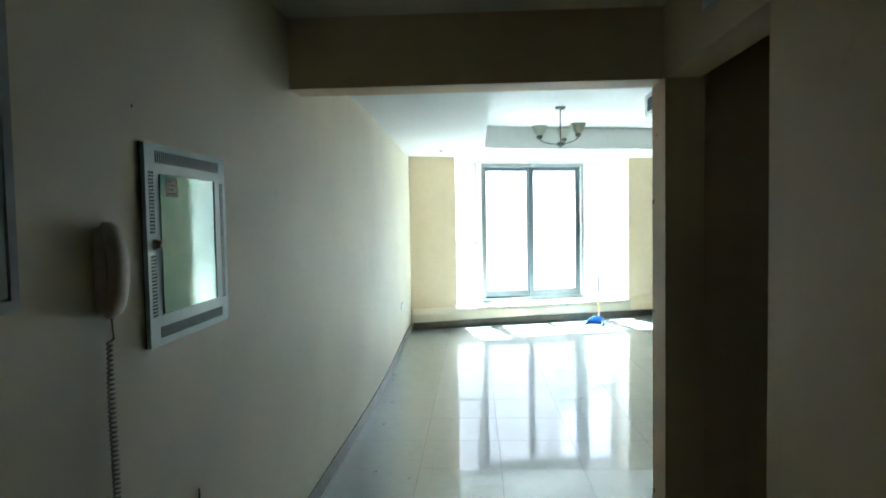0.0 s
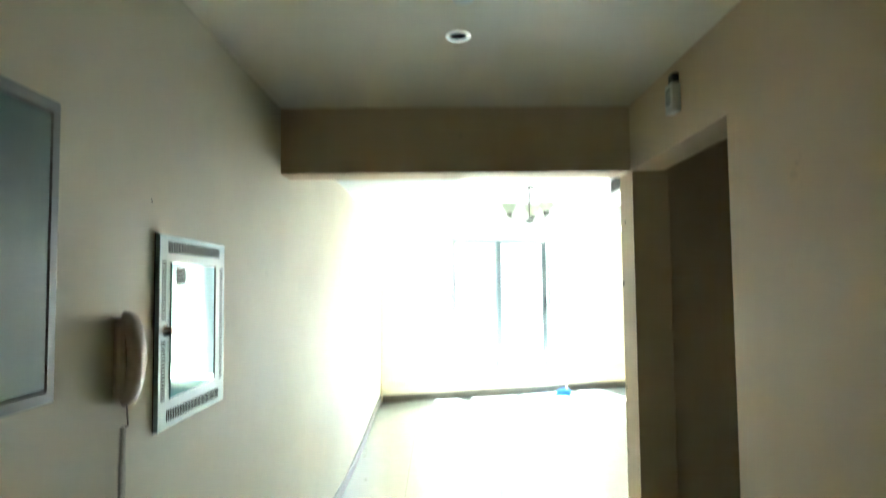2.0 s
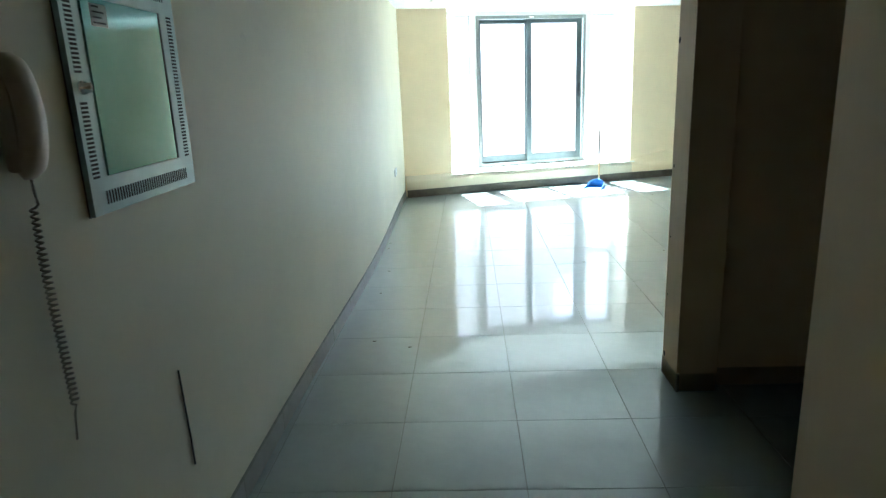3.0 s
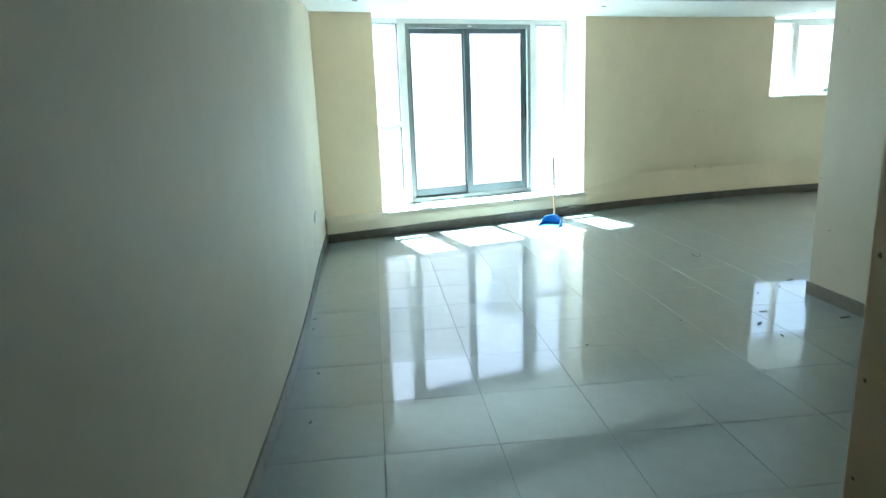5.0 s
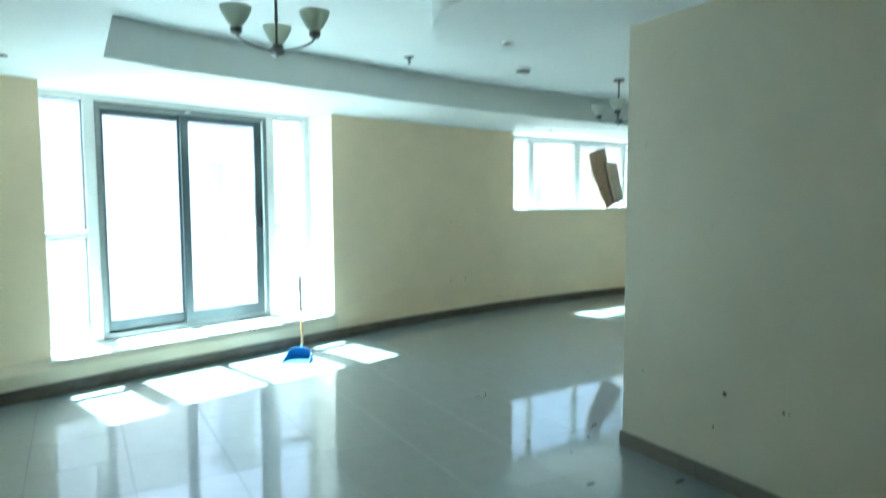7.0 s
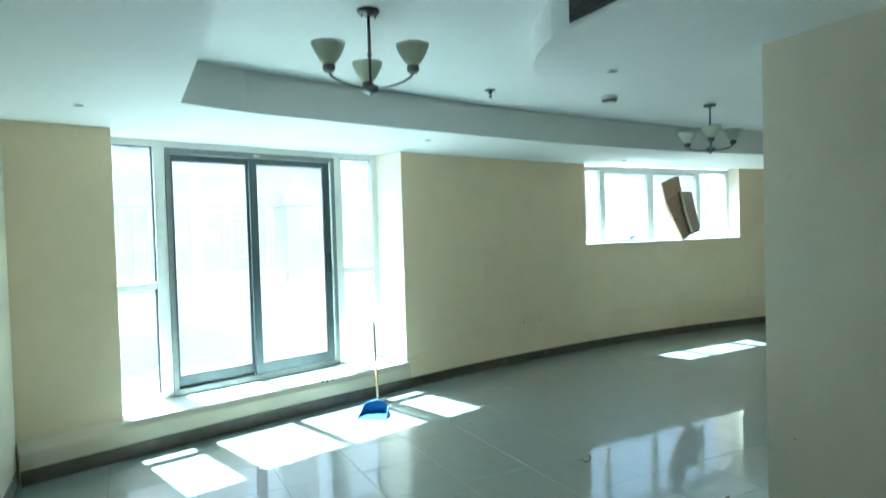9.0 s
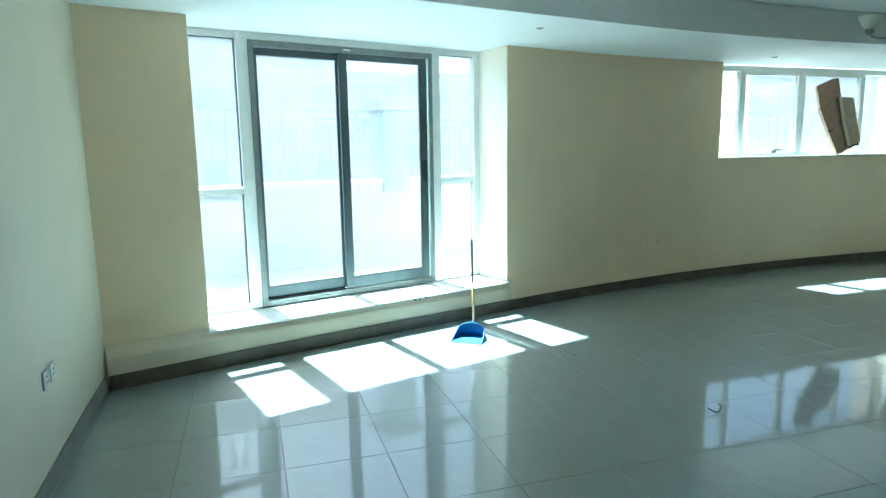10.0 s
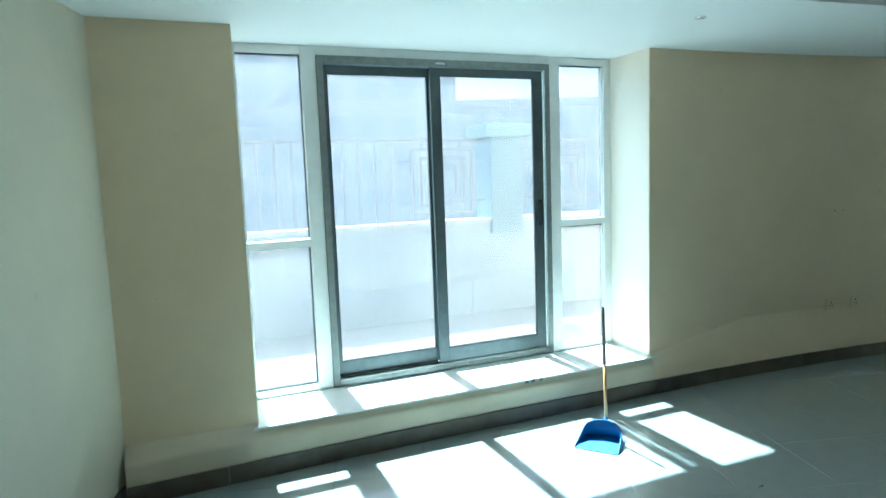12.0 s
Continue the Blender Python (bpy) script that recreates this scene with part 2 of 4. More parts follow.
def bm_tube(bm, pts, r, n=8, radii=None):
    pts = [Vector(p) for p in pts]
    rings, up = [], Vector((0, 0, 1))
    for i, p in enumerate(pts):
        d = (pts[min(i + 1, len(pts) - 1)] - pts[max(i - 1, 0)]).normalized()
        side = d.cross(up)
        if side.length < 1e-3:
            side = d.cross(Vector((1, 0, 0)))
        side.normalize()
        top = side.cross(d)
        rr = radii[i] if radii else r
        rings.append([bm.verts.new(p + rr * (math.cos(2 * math.pi * k / n) * side + math.sin(2 * math.pi * k / n) * top)) for k in range(n)])
    for a, b in zip(rings, rings[1:]):
        for k in range(n):
            bm.faces.new((a[k], a[(k + 1) % n], b[(k + 1) % n], b[k]))
    bm.faces.new(rings[0][::-1]), bm.faces.new(rings[-1])


def finish(bm, name, mat, parent=None, bevel=0.0, smooth=False, at=None):
    bmesh.ops.recalc_face_normals(bm, faces=bm.faces)
    if bevel:
        bmesh.ops.bevel(bm, geom=bm.edges[:], offset=bevel, segments=2, affect="EDGES", profile=0.6)
    me = bpy.data.meshes.new(name)
    bm.to_mesh(me)
    bm.free()
    for p in me.polygons:
        p.use_smooth = smooth
    me.materials.append(mat)
    ob = new(name, me)
    if at is not None:
        ob.matrix_basis = at
    if parent:
        ob.parent = parent
    return ob


def boxes(name, mat, spans, parent=None, bevel=0.0, m=None, at=None, stuff=False):
    """Boxes of one kind: each a part of its own under a parent, or joined into one mesh."""
    if parent and len(spans) > 1 and not stuff:
        return [boxes(name, mat, [span], parent, bevel, m, at) for span in spans]
    bm = bmesh.new()
    for lo, hi in spans:
        bm_box(bm, lo, hi, m)
    ob = finish(bm, name, mat, parent, bevel, at=at)
    return tagged(ob, kind="stuff") if stuff else ob


def thing(name, m, label, category, group=""):
    ob = new(name)
    ob.empty_display_size = 0.1
    ob.matrix_basis = m
    return tagged(ob, label, category, group)


def structure(ob, label=""):
    return tagged(ob, label, kind="structure")


# ---- plan ----
LOW, HIGH, HALL = 2.43, 2.71, 2.55          # soffit, tray and hall ceilings
SILL = 0.265
BULK = 2.515                                  # underside of the bulkhead
TURN = math.atan2(0.2843, 0.9587)
FM = Matrix.Translation((0, 10.08, 0)) @ Matrix.Rotation(TURN, 4, "Z")   # u along the facade, v outwards
BEND = 3.442                                  # where the facade starts to curve
RADIUS = 18.3
ARC_O = FM @ Vector((BEND, 0, 0)) + RADIUS * Vector((math.sin(TURN), -math.cos(TURN), 0))
END = BEND + RADIUS * (TURN + math.asin(1.9 / RADIUS))


def fac(s, v=0.0):
    """Plan point at s metres along the inside of the facade, v metres outwards."""
    if s <= BEND:
        p = FM @ Vector((s, v, 0))
    else:
        a = TURN - (s - BEND) / RADIUS
        p = ARC_O + (RADIUS + v) * Vector((-math.sin(a), math.cos(a), 0))
    return p.x, p.y


def s_of_x(x):
    lo, hi = 0.0, 14.0
    for _ in range(40):
        mid = (lo + hi) / 2
        lo, hi = (mid, hi) if fac(mid)[0] < x else (lo, mid)
    return lo


def steps(s0, s1, pitch=0.3):
    n = max(1, math.ceil((s1 - s0) / pitch)) if s1 > BEND else 1
    return [s0 + (s1 - s0) * i / n for i in range(n + 1)]


def facade_ring(s0, s1, v0, v1):
    st = steps(s0, s1)
    return [fac(s, v0) for s in st] + [fac(s, v1) for s in reversed(st)]


def facade_piece(name, mat, s0, s1, v0, v1, z0, z1, parent=None):
    bm = bmesh.new()
    bm_prism(bm, facade_ring(s0, s1, v0, v1), z0, z1)
    return finish(bm, name, mat, parent)


REC0, REC1 = 0.667, 3.411                     # the glazed recess
W0, W1 = s_of_x(6.14), s_of_x(9.27)           # the high window
DEPTH, OUT = 0.425, 0.52
WSILL = 1.36

# ---- walls ----
for name, s0, s1, z0 in (("wall_facade_1", -0.35, REC0, 0), ("wall_facade_2", REC1, W0, 0), ("wall_facade_3", W1, END, 0)):
    structure(facade_piece(name, FACADE, s0, s1, 0, OUT, z0, 3.1), "cream painted facade wall, scuffed low down")
structure(facade_piece("wall_facade_below_window", FACADE, W0, W1, 0, OUT, 0, WSILL), "cream painted wall under the high window")
structure(facade_piece("wall_sill", WHITE, REC0, REC1, 0, OUT, 0, SILL - 0.014), "white wall under the glazed recess")
sill = facade_piece("sill_1", SILLPAINT, REC0, REC1, -0.0465, OUT, SILL - 0.012, SILL)
structure(sill, "white sunlit sill of the glazed recess")
for side, e0, e1 in (("left", REC0 - 0.025, REC0 - 0.0005), ("right", REC1 + 0.0005, REC1 + 0.05)):
    structure(facade_piece("sill_ear_" + side, SILLPAINT, e0, e1, -0.0465, -0.001, SILL - 0.014, SILL - 0.001), "white end of the sunlit sill")
structure(facade_piece("lintel_1", WHITE, REC0, REC1, 0.0, OUT, LOW + 0.012, 3.1), "white head of the glazed recess")
structure(facade_piece("lintel_2", WHITE, W0, W1, 0.0, 0.28, LOW + 0.012, 3.1), "white head of the high window")

# low rendered band along the facade with a sloping top


def band_out(s):
    """The band stands further out towards the corner."""
    return 0.045 + 0.012 + 0.05 * max(0.0, 1 - s / 1.3)


def band_piece(name, mat, stations, section, label):
    bm, prev = bmesh.new(), None
    for s in stations:
        ring = [bm.verts.new((*fac(s, v - 0.002), z)) for v, z in section(s)]
        if prev:
            for a, b, c, d in zip(prev, prev[1:], ring[1:], ring):
                bm.faces.new((a, b, c, d))
        prev = ring
    structure(finish(bm, name, mat, smooth=True), label)


def ledge(s):
    top, out = (0.256 if REC0 <= s <= REC1 else 0.279), band_out(s)
    return [(-out, 0.0), (-out, 0.195), (-out + 0.004, 0.209), (-out + 0.012, 0.220), (-out + 0.026, 0.228), (-0.03, 0.243 if top < 0.26 else 0.262), (0.0, top)]


def faded(s):
    """Past the recess the ledge melts into the wall above it."""
    k, out = min(1.0, max(0.0, (s - REC1) / 0.9)), band_out(s)
    soft = [(-out, 0.0), (-out, 0.12), (-out * 0.85, 0.17), (-out * 0.66, 0.22), (-out * 0.42, 0.28), (-out * 0.18, 0.35), (0.0, 0.44)]
    return [(a[0] * (1 - k) + b[0] * k, a[1] * (1 - k) + b[1] * k) for a, b in zip(ledge(s), soft)]


left_part = [0.0, 0.3, REC0 - 0.003, REC0, 1.0, 1.35, 2.2, REC1]
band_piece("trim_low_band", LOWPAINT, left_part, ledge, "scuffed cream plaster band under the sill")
band_piece("trim_low_band_far", FACADE, [REC1 + 0.001, REC1 + 0.3, REC1 + 0.6] + steps(REC1 + 0.9, END - 0.01), faded, "cream plaster swelling at the foot of the facade")



def wall_bow(y):
    """The long wall is not quite true: it bellies into the room half way along."""
    return 0.055 * math.sin(math.pi * (y - 3.6) / 6.2) ** 2 if 3.6 < y < 9.8 else 0.0


bm = bmesh.new()
along = [-1.0, 3.6] + [3.6 + 6.2 * i / 24 for i in range(1, 25)] + [10.6]
bm_prism(bm, [(-0.2, 10.6), (-0.2, -1.0)] + [(wall_bow(y), y) for y in along], 0.0, 3.0)
structure(finish(bm, "wall_left", CREAM), "long cream painted wall with a soft sheen")
structure(boxes("wall_hall_right", WARMCREAM, [((1.83, -1.0, 0), (2.0, 3.22, 3.0)), ((1.83, 3.22, 2.205), (2.0, 4.30, 3.0))]),
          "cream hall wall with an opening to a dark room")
structure(boxes("wall_pier", WARMCREAM, [((1.83, 4.30, 0), (2.02, 4.52, 3.0)), ((2.02, 4.36, 0), (4.05, 4.52, 3.0))], bevel=0.004), "cream wall end beside the hall")
BX, BY = 3.69, 7.225                         # the projecting corner
structure(boxes("wall_block", CREAM, [((BX, 4.52, 0), (4.05, BY, 3.0)), ((4.05, BY - 0.2, 0), (10.6, BY, 3.0))], bevel=0.004), "cream wall with a projecting corner")
structure(boxes("wall_end", CREAM, [((10.36, BY, 0), (10.6, 12.3, 3.0))]), "cream end wall of the dining area")
structure(boxes("wall_hall_back", WARMCREAM, [((-0.2, -1.2, 0), (2.0, -1.0, 3.0))]), "cream wall at the back of the hall")
structure(boxes("wall_side_room", WARMCREAM, [((2.0, 1.8, 0), (3.6, 1.95, 3.0)), ((3.6, 1.8, 0), (3.75, 4.36, 3.0))]), "cream walls of the unlit side room")
structure(boxes("beam_hall", WARMCREAM, [((0.0, 4.32, 2.205), (1.83, 4.52, 3.0))], bevel=0.003), "cream beam across the end of the hall")

# ---- ceilings ----
structure(boxes("ceiling_hall", HALLWHITE, [((0.0, -1.0, HALL), (1.83, 4.32, 2.7)), ((2.0, 1.95, HALL), (3.6, 4.36, 2.7))]), "off-white hall ceiling")
bm = bmesh.new()
edge = [BEND * i / 4 for i in range(4)] + steps(BEND, END)
bm_prism(bm, [(-0.1, 4.5), (10.5, 4.5)] + [fac(s, 0.1) for s in reversed(edge)], HIGH, 2.86)
structure(finish(bm, "ceiling_tray", WHITE), "white raised ceiling")
bm = bmesh.new()
bm_prism(bm, [(-0.3, -1.3), (10.7, -1.3)] + [fac(s, OUT) for s in reversed([-0.3] + edge)], 3.0, 3.2)
structure(finish(bm, "roof_slab", RENDERED), "concrete slab above")
bm = bmesh.new()
def soffit_width(s):
    return 1.09 + 0.05 * max(0.0, s - 1.5) ** 1.15


TRAY_X = 1.045                                # left edge of the raised ceiling
corner = (TRAY_X, 9.19)
bm_prism(bm, [(0.0, 4.52), (TRAY_X, 4.52), corner, fac(0.0)], LOW, HIGH - 0.002)
s_in = [1.2, 1.8, 2.4, 3.0] + steps(BEND, END - 0.02)
bm_prism(bm, [corner] + [fac(s, -soffit_width(s)) for s in s_in] + [fac(s, 0.0) for s in reversed(s_in)] + [fac(0.0)], LOW, HIGH - 0.003)
structure(finish(bm, "ceiling_soffit", WHITE), "white dropped ceiling edge along the facade")
structure(boxes("ceiling_recess", WHITE, [((REC0, 0, LOW), (REC1, OUT, LOW + 0.01))], m=FM), "white ceiling of the glazed recess")
bm = bmesh.new()
bend = [(2.58, 7.41), (2.59, 7.53), (2.63, 7.66), (2.70, 7.82), (2.79, 7.97), (2.89, 8.12), (3.04, 8.21), (3.21, 8.24)]
ring = [(2.58, 4.52)] + bend + [(10.36, 8.24), (10.36, BY), (BX, BY), (BX, 4.52)]
bm_prism(bm, ring, BULK, HIGH - 0.004)
low = [e for e in bm.edges if all(abs(v.co.z - BULK) < 1e-4 for v in e.verts) and all(v.co.x < 2.585 or v.co.y > 7.3 for v in e.verts) and all(v.co.x < 10.3 for v in e.verts)]
bmesh.ops.bevel(bm, geom=low, offset=0.02, segments=4, affect="EDGES", profile=0.5)
structure(finish(bm, "ceiling_bulkhead", WHITE), "white bulkhead that houses the air conditioning")

# ---- skirting ----


def skirting(name, a, b, h=0.095, t=0.012, pitch=0.5, shift=None):
    """Tile skirting from a to b in plan, each piece its own part; it stands on the left of the way."""
    a, b = Vector((*a, 0)), Vector((*b, 0))
    way = (b - a).normalized()
    root = structure(new(name), "beige tile skirting")
    length = (b - a).length
    n = max(1, round(length / pitch))
    step = length / n
    bm = bmesh.new()
    bm_box(bm, (0.0012, 0, 0.001), (step - 0.0012, t, h))
    first = finish(bm, "skirting_tile", SKIRT, root, 0.0025)
    for i in range(n):
        ob = first if i == 0 else new("skirting_tile", first.data)
        ob.parent = root
        p, q = a + way * step * i, a + way * step * (i + 1)
        if shift:
            p, q = p + Vector((shift(p.y), 0, 0)), q + Vector((shift(q.y), 0, 0))
        w = (q - p).normalized()
        ob.matrix_basis = Matrix.Translation(p) @ Matrix(((w.x, -w.y, 0, 0), (w.y, w.x, 0, 0), (0, 0, 1, 0), (0, 0, 0, 1)))
    return root


skirting("baseboard_left", (0, 10.02), (0, -1.0), shift=wall_bow)
skirting("baseboard_hall_right", (1.83, -1.0), (1.83, 3.22))
skirting("baseboard_pier", (1.83, 4.532), (1.83, 4.288))
skirting("baseboard_pier_near", (1.83, 4.30), (2.02, 4.30))
skirting("baseboard_pier_room", (2.02, 4.36), (3.6, 4.36))
skirting("baseboard_pier_far", (BX, 4.52), (1.83, 4.52))
skirting("baseboard_block", (BX, 4.532), (BX, BY + 0.012))
skirting("baseboard_block_far", (BX, BY), (10.36, BY))
skirting("baseboard_end", (10.36, BY), (10.36, fac(END, -0.05)[1]))
ss = [BEND * i / 7 for i in range(8)] + steps(BEND, END - 0.02, 0.5)[1:]
face = structure(new("baseboard_facade"), "dusty tile skirting under the windows, coloured darker for shade")
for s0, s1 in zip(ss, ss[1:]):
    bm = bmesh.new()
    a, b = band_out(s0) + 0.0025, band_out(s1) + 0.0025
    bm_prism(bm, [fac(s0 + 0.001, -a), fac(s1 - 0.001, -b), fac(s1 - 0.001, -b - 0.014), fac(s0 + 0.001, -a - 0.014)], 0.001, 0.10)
    finish(bm, "skirting_tile", SHADEDSKIRT, face)

# ---- outside: terrace, parapet, railing, far buildings, ground ----
structure(boxes("ground", SAND, [((-900, 12.0, -12.2), (900, 1500, -12.0)), ((-900, -900, -12.2), (900, 12.0, -12.0))]), "pale hazy ground far below")
TD = 2.15                                     # parapet's inner face, metres outwards from the facade
structure(facade_piece("terrace_floor", TERRACE, -3.5, END + 3, OUT, TD + 0.3, -0.1, 0.22), "pale sunlit terrace floor")
structure(facade_piece("parapet_wall", RENDERED, -3.5, END + 3, TD, TD + 0.2, 0.22, 1.135), "pale rendered terrace parapet")
structure(facade_piece("parapet_coping", WHITEALU, -3.5, END + 3, TD - 0.03, TD + 0.23, 1.135, 1.175), "white coping on the parapet")
structure(boxes("house_front_above", RENDERED, [((-3.5, 0.02, 3.2), (5.0, OUT, 9))], m=FM), "pale facade above the windows")


def railing_bay(s0, s1, squares):
    """A bay of the terrace railing: rails with nested squares tied to them, or plain balusters."""
    m = Matrix.Translation((*fac((s0 + s1) / 2, TD + 0.1), 1.175))
    x0, y0 = fac(s0, TD + 0.1)
    x1, y1 = fac(s1, TD + 0.1)
    m = m @ Matrix.Rotation(math.atan2(y1 - y0, x1 - x0), 4, "Z")
    w = math.hypot(x1 - x0, y1 - y0)
    root = thing("terrace_railing", m, "grey metal railing with nested squares on the parapet", "railing", "terrace railing bays")
    h, t = 0.80, 0.0085
    boxes("rail", RAILPAINT, [((-w / 2, -t, h - 0.024), (w / 2, t, h))], root)
    if squares:
        c, r = 0.385, 0.325
        for q in (r, r - 0.085, r - 0.17):
            bm = bmesh.new()
            bm_ring(bm, (-q, c - q), (q, c + q), (-q + 0.02, c - q + 0.02), (q - 0.02, c + q - 0.02), -t, t)
            finish(bm, "square", RAILPAINT, root, at=Matrix.Rotation(radians(-90), 4, "Z"))
        ties = [((sgn * r if sgn > 0 else -w / 2, -t, c + z - t), (w / 2 if sgn > 0 else -r, t, c + z + t)) for sgn in (-1, 1) for z in (-0.2, 0.2)]
        ties += [((x - t, -t, c + r), (x + t, t, h - 0.024)) for x in (-0.2, 0.2)] + [((x - t, -t, 0.0), (x + t, t, c - r)) for x in (-0.2, 0.2)]
        boxes("tie", RAILPAINT, ties, root)
    else:
        n = 6
        ups = [((-w / 2 + w * (k + 0.5) / n - t, -t, 0.0), (-w / 2 + w * (k + 0.5) / n + t, t, h - 0.024)) for k in range(n)]
        boxes("baluster", RAILPAINT, ups, root)


def terrace_column(s):
    x, y = fac(s, TD + 0.12)
    root = thing("terrace_column", Matrix.Translation((x, y, 0.22)) @ Matrix.Rotation(TURN, 4, "Z"), "rendered terrace column with a wider cap, coloured blue-grey for shade", "column", "terrace columns")
    boxes("shaft", COLUMNSHADE, [((-0.178, -0.17, 0.80), (0.178, 0.17, 1.76))], root, 0.006)
    boxes("cap", COLUMNSHADE, [((-0.255, -0.24, 1.76), (0.255, 0.24, 1.885))], root, 0.008)


COLS = [-0.62, 3.43, 7.48, 11.53]
for c in COLS:
    terrace_column(c)
for c0, c1 in zip(COLS, COLS[1:]):
    a, b, n = c0 + 0.18, c1 - 0.18, 4
    for k in range(n):
        railing_bay(a + (b - a) * k / n, a + (b - a) * (k + 1) / n, k in (0, n - 1))


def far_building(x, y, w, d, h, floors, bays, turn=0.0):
    root = thing("distant_building", pose(x, y, -12, 0, 0, turn), "apartment block far off, haze put into its pale colours", "building", "distant buildings")
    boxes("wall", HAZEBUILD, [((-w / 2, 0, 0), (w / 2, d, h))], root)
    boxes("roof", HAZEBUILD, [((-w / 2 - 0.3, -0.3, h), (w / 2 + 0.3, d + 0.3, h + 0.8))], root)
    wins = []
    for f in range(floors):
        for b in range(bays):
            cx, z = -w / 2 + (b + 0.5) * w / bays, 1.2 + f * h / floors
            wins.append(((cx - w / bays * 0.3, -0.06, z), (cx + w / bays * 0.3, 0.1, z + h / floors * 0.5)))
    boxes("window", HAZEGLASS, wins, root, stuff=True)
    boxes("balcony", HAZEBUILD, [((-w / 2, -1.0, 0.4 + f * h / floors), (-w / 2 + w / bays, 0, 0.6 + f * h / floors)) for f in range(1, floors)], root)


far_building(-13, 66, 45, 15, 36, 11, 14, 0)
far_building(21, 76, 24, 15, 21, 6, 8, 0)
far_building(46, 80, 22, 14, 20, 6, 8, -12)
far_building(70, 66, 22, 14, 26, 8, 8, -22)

# ---- glazed recess: sidelights and sliding door ----


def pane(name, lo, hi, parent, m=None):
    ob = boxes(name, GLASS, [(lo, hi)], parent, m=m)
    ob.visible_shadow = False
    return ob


def frame_bars(u0, u1, z0, z1, bar, v0, v1):
    return [((u0, v0, z0), (u0 + bar, v1, z1)), ((u1 - bar, v0, z0), (u1, v1, z1)),
            ((u0 + bar, v0, z1 - bar), (u1 - bar, v1, z1)), ((u0 + bar, v0, z0), (u1 - bar, v1, z0 + bar))]


V = DEPTH
win = structure(new("window_1"), "white framed glazing with sidelights around a sliding door")
win.matrix_basis = FM
boxes("frame", WHITEALU, [
    ((REC0 + 0.002, V, SILL + 0.002), (REC0 + 0.05, V + 0.07, LOW - 0.002)), ((1.102, V - 0.01, SILL + 0.002), (1.1938, V + 0.07, LOW - 0.002)),
    ((2.864, V - 0.01, SILL + 0.002), (2.950, V + 0.07, LOW - 0.002)), ((3.345, V, SILL + 0.002), (REC1 - 0.002, V + 0.07, LOW - 0.002)),
    ((REC0 + 0.05, V, 2.375), (1.102, V + 0.07, LOW - 0.002)), ((2.950, V, 2.375), (3.345, V + 0.07, LOW - 0.002)),
    ((REC0 + 0.05, V, SILL + 0.002), (1.102, V + 0.07, 0.305)), ((2.950, V, SILL + 0.002), (3.345, V + 0.07, 0.318)),
    ((REC0 + 0.05, V - 0.004, 1.195), (1.102, V + 0.07, 1.245)), ((2.950, V - 0.004, 1.205), (3.345, V + 0.07, 1.255)),
    ((1.192, V - 0.01, 2.374), (2.864, V + 0.07, LOW - 0.002))], win, 0.004)
gask, pale = [], []
for u0, u1 in ((REC0 + 0.05, 1.102), (2.950, 3.345)):
    for z0, z1 in ((0.312, 1.2), (1.252, 2.375)):
        left, right, top, foot = frame_bars(u0, u1, z0, z1, 0.006, V + 0.02, V + 0.05)
        gask += [right, top, foot] if u0 < 2 else [top, foot]
        pale += [left] if u0 < 2 else [left, right]
        pane("pane", (u0 + 0.003, V + 0.032, z0 + 0.003), (u1 - 0.003, V + 0.038, z1 - 0.003), win)
boxes("gasket", RUBBER, gask, win)
boxes("pale_gasket", WHITEPL, pale, win)
boxes("sticker", BLACK, [((2.992, V + 0.029, 0.80), (3.004, V + 0.0315, 0.82))], win)

slide = structure(new("door_1"), "closed two-leaf sliding door of grey aluminium")
slide.matrix_basis = FM
boxes("frame", LITALU, [
    ((1.194, V - 0.02, 0.27), (1.236, V + 0.08, 2.372)), ((2.822, V - 0.02, 0.27), (2.862, V + 0.08, 2.372)),
    ((1.236, V - 0.02, 2.325), (2.822, V + 0.08, 2.372)), ((1.236, V - 0.02, 0.27), (2.822, V + 0.08, 0.30)),
    ((1.236, V + 0.022, 0.30), (2.822, V + 0.03, 0.325)), ((1.236, V - 0.018, 0.30), (2.822, V - 0.012, 0.318))], slide, 0.003)
for nm, u0, u1, v, ls, rs in (("leaf_outer", 1.230, 1.995, V + 0.036, 0.038, 0.052), ("leaf_inner", 1.948, 2.806, V - 0.006, 0.070, 0.071)):
    leaf = new(nm)
    leaf.parent = slide
    z0, z1 = (0.325, 2.322) if v > V else (0.322, 2.322)
    boxes("stile", GREYALU, [((u0, v, z0), (u0 + ls, v + 0.026, z1)), ((u1 - rs, v, z0), (u1, v + 0.026, z1)),
          ((u0 + ls, v, z1 - 0.05), (u1 - rs, v + 0.026, z1)), ((u0 + ls, v, z0), (u1 - rs, v + 0.026, 0.418))], leaf, 0.002)
    boxes("gasket", RUBBER, frame_bars(u0 + ls, u1 - rs, 0.418, z1 - 0.05, 0.005, v + 0.004, v + 0.022), leaf)
    pane("pane", (u0 + ls + 0.002, v + 0.010, 0.42), (u1 - rs - 0.002, v + 0.016, z1 - 0.052), leaf)
boxes("handle", BLACK, [((2.752, V - 0.026, 1.225), (2.784, V - 0.006, 1.415)), ((2.757, V - 0.04, 1.26), (2.779, V - 0.026, 1.38))], slide, 0.004)
# black filler gives the gap under the leaf its shade, blocks stray daylight
boxes("track_shadow_filler", RUBBER, [((1.238, V + 0.031, 0.301), (1.944, V + 0.075, 0.335))], slide)
